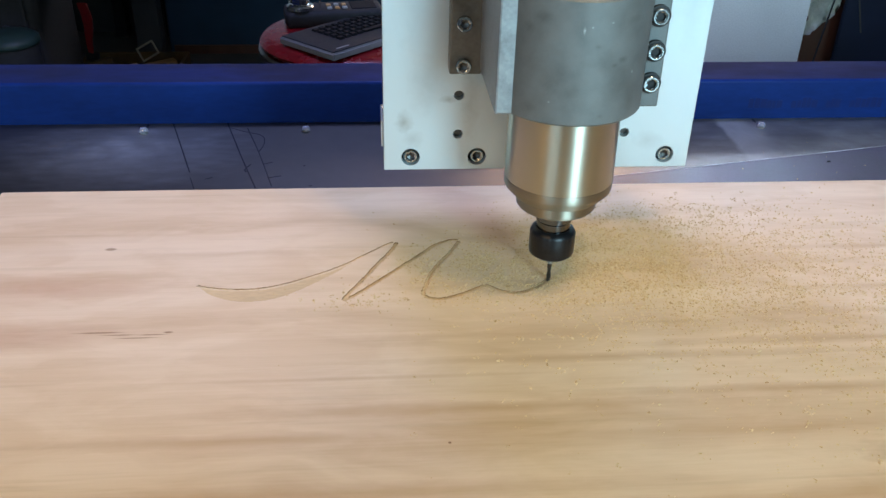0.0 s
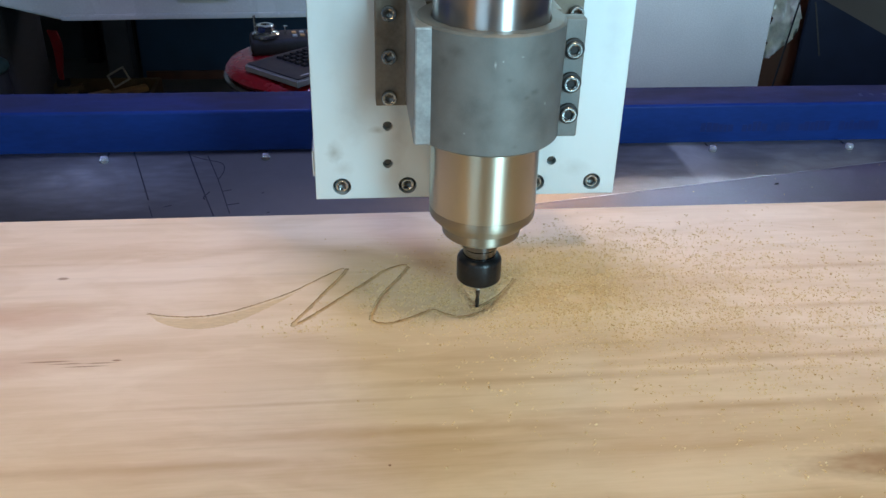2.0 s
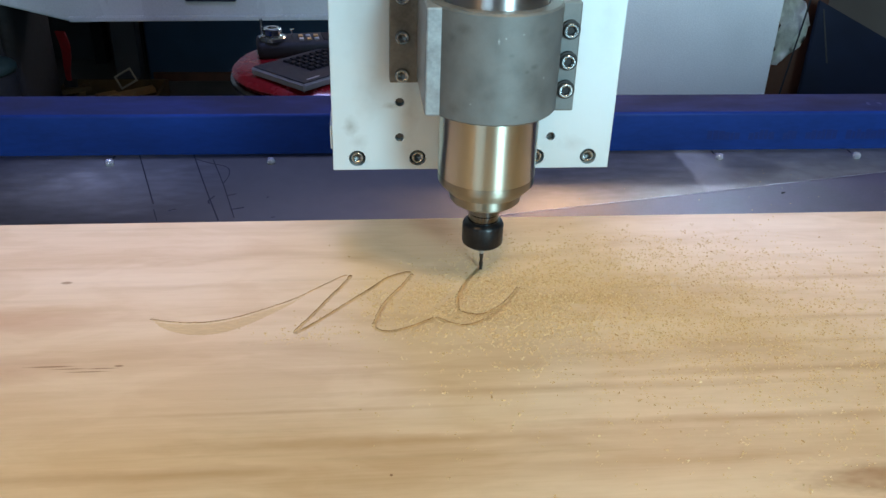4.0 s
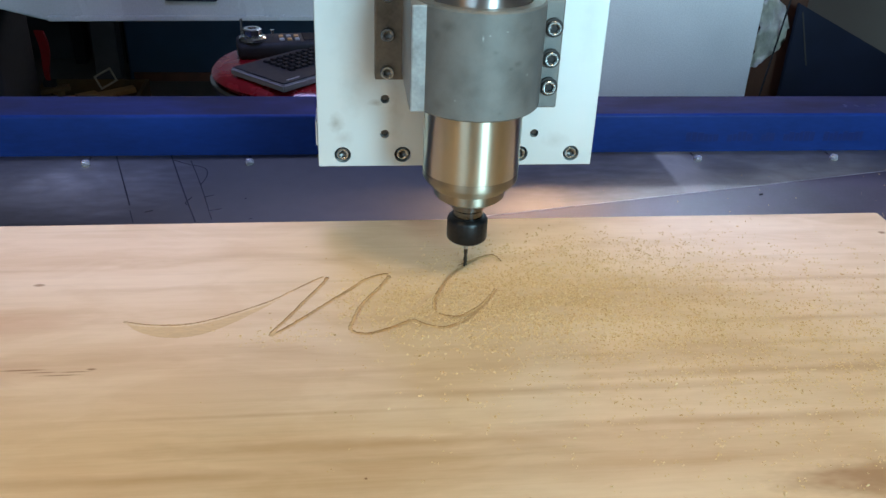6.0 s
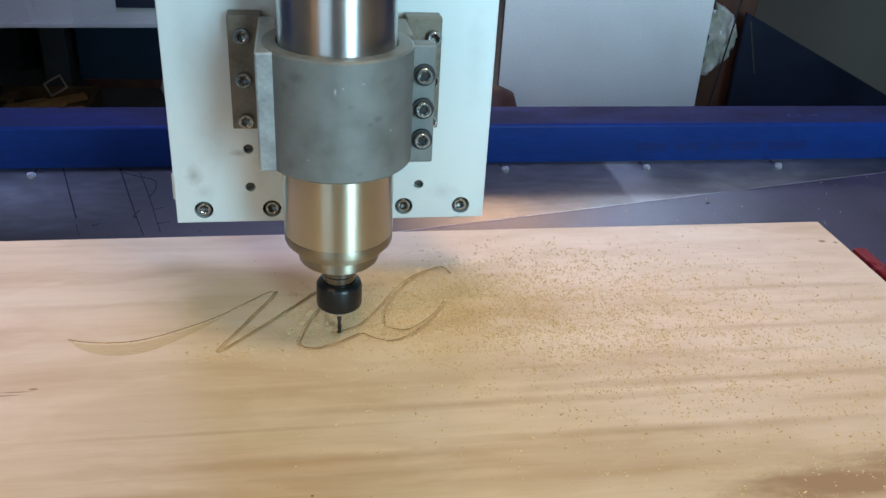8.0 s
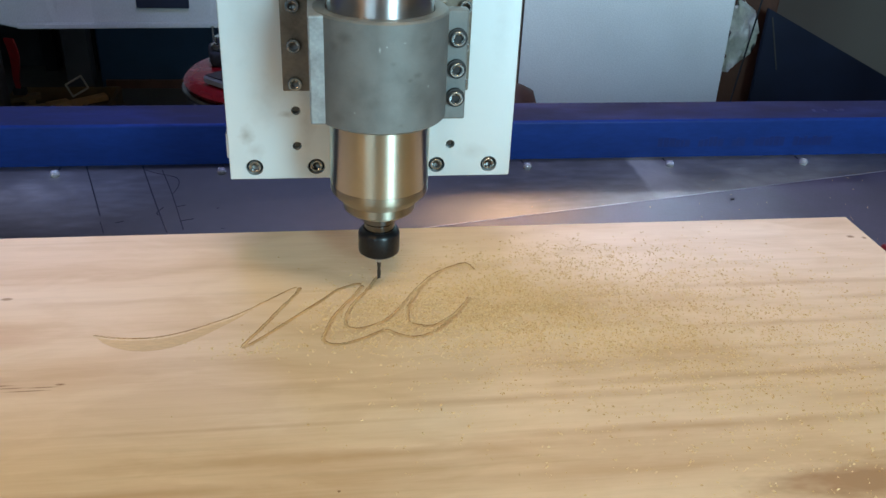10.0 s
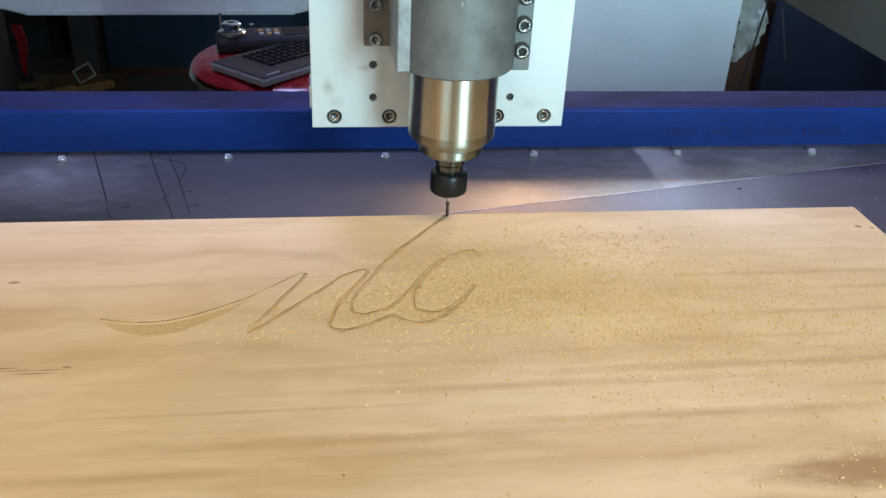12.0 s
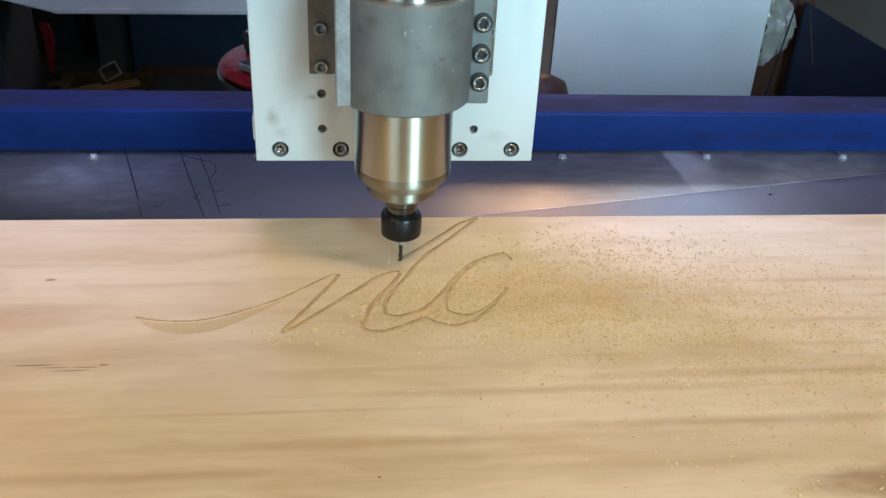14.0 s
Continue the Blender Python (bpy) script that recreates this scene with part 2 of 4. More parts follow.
BRASSY = turned("turned_warm_steel", (0.55, 0.53, 0.43), 0.32)
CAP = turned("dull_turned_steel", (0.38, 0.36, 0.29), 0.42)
NOSE = turned("ground_steel", (0.15, 0.16, 0.17), 0.16)
STEEL = turned("polished_steel", (0.60, 0.60, 0.61), 0.30)
CAST = worn("cast_aluminium", (0.192, 0.202, 0.198), 0.55, 0.45, scale=55, amount=0.22, grain=2600, relief=0.05)
smudged(CAST, ((-0.028, 0.224, 0.008, 0.005, 0.8), (-0.036, 0.216, 0.004, 0.006, 0.7), (0.024, 0.197, 0.0045, 0.003, 1.0), (0.019, 0.194, 0.003, 0.002, 0.9), (0.006, 0.207, 0.003, 0.0025, 0.7),
               (0.030, 0.222, 0.008, 0.004, 0.6), (-0.010, 0.176, 0.010, 0.006, 0.4), (0.034, 0.166, 0.006, 0.008, 0.5), (-0.034, 0.163, 0.006, 0.005, 0.6), (0.012, 0.160, 0.003, 0.002, 0.7)), (0.115, 0.118, 0.112), 320)
smudged(CAST, ((-0.004, 0.2175, 0.0012, 0.0035, 0.9), (0.001, 0.2195, 0.0010, 0.0012, 0.9), (0.014, 0.222, 0.0014, 0.0008, 0.7), (-0.022, 0.169, 0.0009, 0.0009, 0.8), (0.033, 0.187, 0.0010, 0.0016, 0.7)), (0.42, 0.44, 0.43), 700)
# a lighter tone than the clamp's shell
CHEEK = worn("pale_cast_face", (0.34, 0.36, 0.37), 0.45, 0.5, scale=90, amount=0.25)
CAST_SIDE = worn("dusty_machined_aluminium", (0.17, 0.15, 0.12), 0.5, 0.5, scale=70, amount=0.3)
BLACK = worn("black_oxide_steel", (0.014, 0.014, 0.015), 0.34, 0.4, scale=200, amount=0.3)
CARBIDE = brushed("carbide", (0.09, 0.085, 0.08), 0.30, (1, 1, 1), 900)
BOLT = brushed("stainless_bolt", (0.42, 0.455, 0.47), 0.24, (1, 1, 1), 300, 0.1, 0.35)
# steel darkened so that sockets and holes read as shaded
SOCKET_WALL = brushed("darkened_socket_steel", (0.09, 0.09, 0.088), 0.3, (1, 1, 1), 300, 0.1, 0.3)
SOCKET = mat("dark_socket", (0.012, 0.012, 0.012), 0.6)
BLUE = worn("blue_enamel", (0.0088, 0.0285, 0.162), 0.40, scale=16, amount=0.3, grain=220, relief=0.12, stretch=(0.3, 1, 1))
BLUE.node_tree.nodes["Principled BSDF"].inputs["Specular IOR Level"].default_value = 0.10


def dimmed_top(m, dust_or_dim, cover):
    """Darkens the upward faces of a painted part, as if less light fell there."""
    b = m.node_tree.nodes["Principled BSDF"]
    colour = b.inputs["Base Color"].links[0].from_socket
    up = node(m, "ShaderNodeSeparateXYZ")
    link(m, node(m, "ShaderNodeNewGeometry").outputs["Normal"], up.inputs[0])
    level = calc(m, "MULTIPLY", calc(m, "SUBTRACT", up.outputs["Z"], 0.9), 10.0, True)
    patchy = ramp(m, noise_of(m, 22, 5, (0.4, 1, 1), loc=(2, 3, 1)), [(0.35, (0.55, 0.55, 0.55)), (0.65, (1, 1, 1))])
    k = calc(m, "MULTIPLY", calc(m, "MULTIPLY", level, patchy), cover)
    set_in(m, "Base Color", mix(m, k, colour, dust_or_dim))
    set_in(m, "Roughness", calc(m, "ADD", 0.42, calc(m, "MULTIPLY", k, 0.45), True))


dimmed_top(BLUE, (0.018, 0.018, 0.034), 0.85)
NAVY = worn("dark_blue_paint", (0.004, 0.009, 0.032), 0.5, scale=8, amount=0.35)
RED = worn("red_vinyl", (0.19, 0.007, 0.010), 0.26, scale=25, amount=0.2, grain=260)
SCREW_HEAD = mat("clear_screw_head", (0.66, 0.66, 0.74), 0.08)
SCREW_HEAD.node_tree.nodes["Principled BSDF"].inputs["Transmission Weight"].default_value = 0.7
DULL_CHROME = mat("tarnished_chrome", (0.22, 0.20, 0.18), 0.22, 1.0)
PARTITION = worn("grey_partition", (0.17, 0.155, 0.135), 0.85, scale=2, amount=0.15)
CHROME = mat("chrome", (0.75, 0.74, 0.72), 0.12, 1.0)
GREY_PLASTIC = worn("grey_plastic", (0.30, 0.31, 0.32), 0.4, scale=60, amount=0.1)
DARK_PLASTIC = worn("dark_plastic", (0.028, 0.028, 0.030), 0.6, scale=60, amount=0.2)
KEYCAP = worn("keycap", (0.012, 0.012, 0.013), 0.8, scale=200, amount=0.2)
for matt in (DARK_PLASTIC, KEYCAP):
    matt.node_tree.nodes["Principled BSDF"].inputs["Specular IOR Level"].default_value = 0.12
APPLIANCE = worn("grey_white_enamel", (0.52, 0.57, 0.58), 0.25, scale=4, amount=0.14, stretch=(1.2, 1, 0.3))
CABINET_BLUE = worn("cabinet_blue", (0.014, 0.048, 0.105), 0.5, scale=6, amount=0.3)
FILM = worn("crumpled_clear_film", (0.78, 0.78, 0.70), 0.22, scale=30, amount=0.3, relief=0.4)
BROWN = worn("dark_brown_wood", (0.11, 0.042, 0.024), 0.6, scale=18, amount=0.4, stretch=(1, 1, 0.2))
SCRAP = worn("scrap_pine", (0.46, 0.27, 0.10), 0.7, scale=25, amount=0.35, stretch=(0.2, 1, 1))
CARD = worn("cardboard", (0.14, 0.085, 0.035), 0.85, scale=15, amount=0.35)
CONCRETE = worn("concrete", (0.10, 0.098, 0.092), 0.8, scale=3, amount=0.35, grain=90, relief=0.3)
PLASTER = worn("dull_plaster", (0.24, 0.23, 0.215), 0.85, scale=2, amount=0.15)
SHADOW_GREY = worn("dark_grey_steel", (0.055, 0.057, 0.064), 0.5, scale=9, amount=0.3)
INK = mat("marker_ink", (0.010, 0.010, 0.016), 0.5)
INK_FAINT = mat("faded_print", (0.0048, 0.014, 0.098), 0.5, spec=0.2)
DARK_FRAME = mat("window_frame_paint", (0.10, 0.11, 0.12), 0.5)


def sawdust_material():
    m = mat("sawdust", rough=0.8, spec=0.25)
    g = node(m, "ShaderNodeNewGeometry")
    set_in(m, "Base Color", ramp(m, g.outputs["Random Per Island"], [(0.0, (0.49, 0.30, 0.125)), (0.26, (0.635, 0.442, 0.215)), (0.70, (0.71, 0.52, 0.285)), (0.96, (0.74, 0.555, 0.32)), (1.0, (0.79, 0.63, 0.39))]))
    return m


SAWDUST = sawdust_material()


def glow(name, colour, strength):
    m = mat(name, (0.8, 0.8, 0.8))
    b = m.node_tree.nodes["Principled BSDF"]
    b.inputs["Emission Color"].default_value = (*colour, 1)
    b.inputs["Emission Strength"].default_value = strength
    return m


# ---- mesh helpers ----


def part(name, bm, material, parent=None, label="", smooth=None):
    """Links a bmesh as one mesh object, under a thing or a part if one is given."""
    me = bpy.data.meshes.new(name)
    bmesh.ops.recalc_face_normals(bm, faces=bm.faces[:])
    bm.to_mesh(me)
    bm.free()
    if smooth is not None:
        me.polygons.foreach_set("use_smooth", [True] * len(me.polygons))
        me.set_sharp_from_angle(angle=radians(smooth))
    for mm in material if isinstance(material, (list, tuple)) else (material,):
        me.materials.append(mm)
    ob = new(name, me)
    ob.parent = parent
    if label:
        tagged(ob, label)
    return ob


def box(x0, x1, y0, y1, z0, z1, bevel=0.0, bm=None, m=None, seg=2):
    b = bm or bmesh.new()
    r = bmesh.ops.create_cube(b, size=1, matrix=Matrix.LocRotScale(((x0 + x1) / 2, (y0 + y1) / 2, (z0 + z1) / 2), None, (x1 - x0, y1 - y0, z1 - z0)))
    vs = r["verts"]
    if bevel:
        es = list({e for v in vs for e in v.link_edges})
        r = bmesh.ops.bevel(b, geom=es, offset=bevel, segments=seg, affect="EDGES", profile=0.5)
        vs = list({v for f in r["faces"] for v in f.verts} | {v for v in vs if v.is_valid})
    if m is not None:
        bmesh.ops.transform(b, matrix=m, verts=vs)
    return b


def lathe(rows, n=48, bm=None, m=None):
    """A turned solid from rows of (radius, z), closed at both ends."""
    b = bm or bmesh.new()
    rings = []
    for r, z in rows:
        rings.append([b.verts.new((r * math.cos(2 * math.pi * i / n), r * math.sin(2 * math.pi * i / n), z)) for i in range(n)])
    for a, c in zip(rings, rings[1:]):
        for i in range(n):
            b.faces.new((a[i], a[(i + 1) % n], c[(i + 1) % n], c[i]))
    b.faces.new(rings[0][::-1])
    b.faces.new(rings[-1])
    if m is not None:
        bmesh.ops.transform(b, matrix=m, verts=[v for r in rings for v in r])
    return b


def prism(outline, y0, y1, bm=None, bevel=0.0):
    """An outline in x and z, made solid from y0 to y1."""
    b = bm or bmesh.new()
    a = [b.verts.new((x, y0, z)) for x, z in outline]
    c = [b.verts.new((x, y1, z)) for x, z in outline]
    b.faces.new(a)
    b.faces.new(c[::-1])
    for i in range(len(a)):
        j = (i + 1) % len(a)
        b.faces.new((a[i], c[i], c[j], a[j]))
    if bevel:
        bmesh.ops.bevel(b, geom=b.edges[:], offset=bevel, segments=2, affect="EDGES")
    return b


def slab(outline, z0, z1, bevel=0.0):
    """An outline in x and y, made solid from z0 to z1."""
    b = bmesh.new()
    a = [b.verts.new((x, y, z0)) for x, y in outline]
    c = [b.verts.new((x, y, z1)) for x, y in outline]
    b.faces.new(a[::-1])
    b.faces.new(c)
    for i in range(len(a)):
        j = (i + 1) % len(a)
        b.faces.new((a[i], a[j], c[j], c[i]))
    if bevel:
        bmesh.ops.bevel(b, geom=b.edges[:], offset=bevel, segments=2, affect="EDGES")
    return b


def holed(ob, cutters):
    """Cuts the solids of the bmesh list out of ob's mesh."""
    for b in cutters:
        c = part("cutter", b, SOCKET)
        md = ob.modifiers.new("cut", "BOOLEAN")
        md.operation, md.solver, md.object = "DIFFERENCE", "EXACT", c
        me = bpy.data.meshes.new_from_object(ob.evaluated_get(bpy.context.evaluated_depsgraph_get()))
        ob.modifiers.clear()
        ob.data = me
        bpy.data.objects.remove(c)
    return ob


def smooth_line(points, n=8):
    """Catmull-Rom through points."""
    p = np.array(points, float)
    p = np.vstack([2 * p[0] - p[1], p, 2 * p[-1] - p[-2]])
    out = []
    for i in range(1, len(p) - 2):
        for u in np.linspace(0, 1, n, endpoint=False):
            out.append(0.5 * (2 * p[i] + (p[i + 1] - p[i - 1]) * u + (2 * p[i - 1] - 5 * p[i] + 4 * p[i + 1] - p[i + 2]) * u * u
                              + (3 * p[i] - p[i - 1] - 3 * p[i + 1] + p[i + 2]) * u ** 3))
    out.append(p[-2])
    return np.array(out)


def stroke(points, width, z, bm=None, h=0.0002):
    """A thin raised line of ink along points on a level surface."""
    b = bm or bmesh.new()
    p = np.array(points, float)
    d = np.gradient(p, axis=0)
    d /= np.maximum(np.linalg.norm(d, axis=1, keepdims=True), 1e-9)
    s = np.stack([-d[:, 1], d[:, 0]], 1) * width / 2
    rows = [[b.verts.new((*(q + k * o), zz)) for k, zz in ((-1, z), (-0.7, z + h), (0.7, z + h), (1, z))] for q, o in zip(p, s)]
    for a, c in zip(rows, rows[1:]):
        for i in range(3):
            b.faces.new((a[i], a[i + 1], c[i + 1], c[i]))
    return b


def empty(name, label, category, group="", kind="", at=None):
    ob = new(name)
    ob.empty_display_size = 0.05
    if at is not None:
        ob.matrix_world = at
    return tagged(ob, label, category, group, kind)


# ---- structure ----
FLOOR_Z, BED_Z = -0.85, -0.07
tagged(part("floor", box(-3, 4.5, -3, 5.5, FLOOR_Z - 0.1, FLOOR_Z), CONCRETE), "bare dark grey concrete workshop floor", "floor", kind="structure")
tagged(part("ceiling", box(-3, 4.5, -3, 5.5, 2.8, 2.9), PLASTER), "plain dull plaster workshop ceiling", "ceiling", kind="structure")
for nm, b in (("wall_north", (-3, 4.5, 5.5, 5.65)), ("wall_west", (-3.15, -3, -3, 5.5)), ("wall_east", (4.5, 4.65, -3, 5.5))):
    tagged(part(nm, box(*b, FLOOR_Z, 2.8), PLASTER), "dull grey-brown plastered workshop wall in shade", "wall", kind="structure")

# the front wall, unseen, with a window and doorway added where two lamps stand
south = bmesh.new()
for x0, x1, z0, z1 in ((-3, -1.32, FLOOR_Z, 2.8), (-1.32, -0.12, 1.5, 2.8), (-0.12, 1.05, FLOOR_Z, 2.8), (1.05, 1.79, FLOOR_Z, 0.08), (1.05, 1.79, 1.42, 2.8), (1.79, 4.5, FLOOR_Z, 2.8)):
    box(x0, x1, -2.80, -2.65, z0, z1, bm=south)
tagged(part("wall_south", south, PLASTER), "dull plastered wall, unseen, with openings added for two lamps", "wall", kind="structure")


def opening(name, label, category, x0, x1, z0, z1, sill):
    """A painted frame that lines an opening in the front wall."""
    ob = empty(name, label, category, kind="structure")
    w = 0.04
    bars = [(x0, x0 + w, z0, z1), (x1 - w, x1, z0, z1), (x0 + w, x1 - w, z1 - w, z1)] + ([(x0 + w, x1 - w, z0, z0 + w)] if sill else [])
    for a, b, c, d in bars:
        part("frame_bar", box(a + 0.001, b - 0.001, -2.79, -2.66, c + 0.001, d - 0.001, 0.003), DARK_FRAME, ob)


# both openings are unseen additions that house the front lamps
opening("unseen_window", "unseen open window, added round the front lamp", "window", 1.05, 1.79, 0.08, 1.42, True)
opening("unseen_doorway", "unseen doorway frame, added round the fill lamp", "door", -1.32, -0.12, FLOOR_Z, 1.5, False)


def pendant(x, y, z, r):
    """An unseen shade on a cord, open below, added over one of the bench lamps."""
    lamp = empty("unseen_pendant", "unseen dark metal shade, added over a bench lamp", "lamp", "lamps over the bench", at=pose(x, y, z))
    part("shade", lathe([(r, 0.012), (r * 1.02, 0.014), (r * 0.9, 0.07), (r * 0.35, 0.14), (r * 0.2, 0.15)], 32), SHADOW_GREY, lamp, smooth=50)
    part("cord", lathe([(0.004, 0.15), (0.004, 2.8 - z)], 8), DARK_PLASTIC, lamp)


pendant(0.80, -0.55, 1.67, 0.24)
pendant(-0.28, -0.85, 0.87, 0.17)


def window(name, m, w, h, material):
    """A wall window: frame bars round two glowing panes. Faces -y of its own space."""
    win = empty(name, "small glowing window in a grey frame, added unseen", "window", kind="structure", at=m)
    for x0, x1, z0, z1 in ((-w / 2, w / 2, -h / 2, -h / 2 + 0.03), (-w / 2, w / 2, h / 2 - 0.03, h / 2), (-w / 2, -w / 2 + 0.03, -h / 2 + 0.03, h / 2 - 0.03),
                           (w / 2 - 0.03, w / 2, -h / 2 + 0.03, h / 2 - 0.03), (-0.015, 0.015, -h / 2 + 0.03, h / 2 - 0.03)):
        part("window_frame", box(x0, x1, -0.03, 0.02, z0, z1, 0.003), DARK_FRAME, win)
    for s in (-1, 1):
        x0, x1 = sorted((s * 0.015, s * (w / 2 - 0.03)))
        part("pane", box(x0, x1, -0.004, 0.004, -h / 2 + 0.03, h / 2 - 0.03), material, win, "bright glowing pane")
    return win


# unseen glowing panes, placed to be mirrored in the aluminium sheet
window("window_1", pose(3.35, 5.46, 2.15), 1.2, 0.8, glow("cool_pane_glow", (0.66, 0.82, 1.0), 38.0))
window("window_2", pose(1.85, 5.46, 2.2), 0.9, 1.1, glow("warm_pane_glow", (1.0, 0.62, 0.36), 21.0))

lampf = empty("ceiling_tube_lamp", "hanging fluorescent tube lamp over the back of the machine", "lamp", at=pose(0.40, 0.735, 1.76, 24, 0, 0))
part("housing", box(-0.45, 0.45, -0.10, 0.10, 0.0, 0.05, 0.006), PLASTER, lampf)
for x in (-0.38, 0.38):
    part("hanger", lathe([(0.004, 0.0), (0.004, 1.15)], 8, m=pose(x, 0, 0.045, -24, 0, 0)), SHADOW_GREY, lampf)

# machine bed and its sheet metal
bed = empty("machine_bed", "steel router bed on blue legs", "machine bed", kind="structure")
part("bed_plate", box(-0.55, 1.75, -1.0, 0.45, BED_Z - 0.032, BED_Z - 0.002, 0.003), SHADOW_GREY, bed)
for x in (-0.5, 1.62):
    for y in (-0.95, 0.34):
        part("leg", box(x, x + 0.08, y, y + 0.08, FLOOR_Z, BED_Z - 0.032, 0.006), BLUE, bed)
sheet = empty("aluminium_sheet", "dull mill-finish aluminium sheet screwed to the bed", "metal sheet")
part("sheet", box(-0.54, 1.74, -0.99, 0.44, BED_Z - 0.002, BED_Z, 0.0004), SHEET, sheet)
ca, sa = math.cos(radians(11.6)), math.sin(radians(11.6))
corner = Vector((0.30, 0.0905))
over = [tuple(corner + Vector((u * ca - v * sa, u * sa + v * ca))) for u, v in ((0, 0), (1.05, 0), (1.05, -0.55), (0, -0.55))]
offcut = empty("offcut_sheet", "loose sheet under lilac film lying askew on the bed", "metal sheet")
part("sheet", slab(over, BED_Z + 0.0006, BED_Z + 0.0022, 0.0004), OFFCUT, offcut)
rim_line = [tuple(corner + Vector((u * ca - v * sa, u * sa + v * ca))) for u, v in ((0.001, -0.0012), (1.049, -0.0012), (1.049, 0.0002), (0.001, 0.0002))]
part("bare_edge", slab(rim_line, BED_Z + 0.0007, BED_Z + 0.0026, 0.0003), BARE_EDGE, offcut, "bright sheared edge")

beam = empty("rear_beam", "blue painted steel tube along the back of the bed", "beam")
BR = 0.0045
top_round = [(0.3300 + BR - BR * math.cos(a), -0.0150 - BR + BR * math.sin(a)) for a in np.linspace(0, math.pi / 2, 6)]
back_round = [(0.4055 - BR + BR * math.sin(a), -0.0150 - BR + BR * math.cos(a)) for a in np.linspace(0, math.pi / 2, 6)]
tube = prism([(0.3300, BED_Z + 0.0001), *top_round, *back_round, (0.4055, BED_Z + 0.0001)], -2.3, 1.2)
bmesh.ops.rotate(tube, matrix=Matrix.Rotation(math.pi / 2, 3, "Z"), verts=tube.verts[:])
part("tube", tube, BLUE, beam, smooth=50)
# a line of worn print, too faint to read
rng = random.Random(5)
x = 0.844
for letters in (6, 5, 3, 6, 8):
    for _ in range(letters):
        w, h = rng.uniform(0.0045, 0.0085), rng.uniform(0.0095, 0.0145)
        z = -0.0552 + rng.uniform(0, 0.0006)
        part("printed_mark", box(x, x + w, 0.32988, 0.3301, z, z + h), INK_FAINT, beam, "faded dark printing on blue paint")
        x += w + rng.uniform(0.0006, 0.0014)
    x += 0.012
for _ in range(9):
    x, w = rng.uniform(1.075, 1.125), rng.uniform(0.003, 0.007)
    y = rng.uniform(0.355, 0.362)
    part("printed_mark", box(x, x + w, y, y + 0.006, -0.0151, -0.01488), INK_FAINT, beam, "faded dark printing on blue paint")


def dome_screw():
    s = empty("dome_screw", "small clear-headed pan screw in the sheet's edge", "screw", "screws along the sheet")
    part("head", lathe([(0.0052, 0), (0.0057, 0.0012), (0.0057, 0.0030), (0.0051, 0.0054), (0.0036, 0.0074), (0.0012, 0.0082)], 24), SCREW_HEAD, s, smooth=50)
    # a black bar on the head stands for the slot's shade
    part("dark_slot", box(-0.0016, 0.0016, -0.0005, 0.0005, 0.0074, 0.0085), SOCKET, s)
    part("pencil_dash", box(-0.0012, 0.0012, 0.0170, 0.0270, 0.0, 0.0003), INK, s)
    return s


first = dome_screw()
first.matrix_basis = pose(0.054, 0.2995, BED_Z)
for i, x in enumerate((-0.148, 0.256, 0.456, 0.654, 0.853, 1.048, 1.246, 1.44)):
    copy_thing(first, pose(x, 0.2995, BED_Z, 0, 0, (7 * i) % 11 - 5))

marks = empty("pen_marking", "handwritten black marker lines and letters on the sheet", "handwriting")
for pts, w in (([(0.0850, 0.329), (0.108, 0.255), (0.130, 0.184)], 0.0017), ([(0.133, 0.170), (0.142, 0.141)], 0.0012), ([(0.154, 0.329), (0.184, 0.225), (0.210, 0.139)], 0.0018),
               ([(0.181, 0.313), (0.203, 0.238), (0.227, 0.145)], 0.0014), ([(0.158, 0.316), (0.176, 0.303), (0.201, 0.289), (0.207, 0.266), (0.203, 0.238)], 0.0013),
               ([(0.211, 0.204), (0.222, 0.209)], 0.0018), ([(0.220, 0.167), (0.235, 0.172)], 0.0022), ([(0.195, 0.183), (0.192, 0.190), (0.197, 0.204)], 0.0020),
               ([(0.150, 0.166), (0.158, 0.170)], 0.0022), ([(0.2590, 0.197), (0.2605, 0.1995)], 0.0022), ([(0.268, 0.1450), (0.272, 0.1465)], 0.001)):
    part("pen_stroke", stroke(smooth_line(pts, 6), w, BED_Z + 0.00005), INK, marks)

tagged(part("spoilboard", box(0.03, 0.90, -0.60, -0.03, BED_Z + 0.0022, -0.0185), MDF), "brown spoilboard under the pine board", "board")
clampbar = empty("red_clamp_bar", "red painted steel clamp bar beside the board", "clamp")
part("bar", box(0.9565, 0.9715, -0.42, -0.02, BED_Z + 0.0024, -0.021, 0.0025), RED, clampbar)
part("end_plate", box(0.958, 0.970, -0.0195, -0.0175, BED_Z + 0.006, -0.026, 0.0008), DARK_PLASTIC, clampbar)

# ---- tool path ----
# seconds, x, y of the cutter's tip on the board
TIMED = [(0, 0.4777, -0.169), (0.25, 0.4875, -0.156), (0.5, 0.4955, -0.1440), (0.75, 0.5025, -0.131), (1.0, 0.4965, -0.1415), (1.5, 0.4810, -0.161), (2.0, 0.4635, -0.1715),
         (2.5, 0.4475, -0.163), (2.84, 0.4485, -0.147), (3.2, 0.4543, -0.131), (3.67, 0.4643, -0.111), (4.12, 0.4763, -0.094), (4.54, 0.4905, -0.0805), (4.85, 0.5035, -0.0745)]
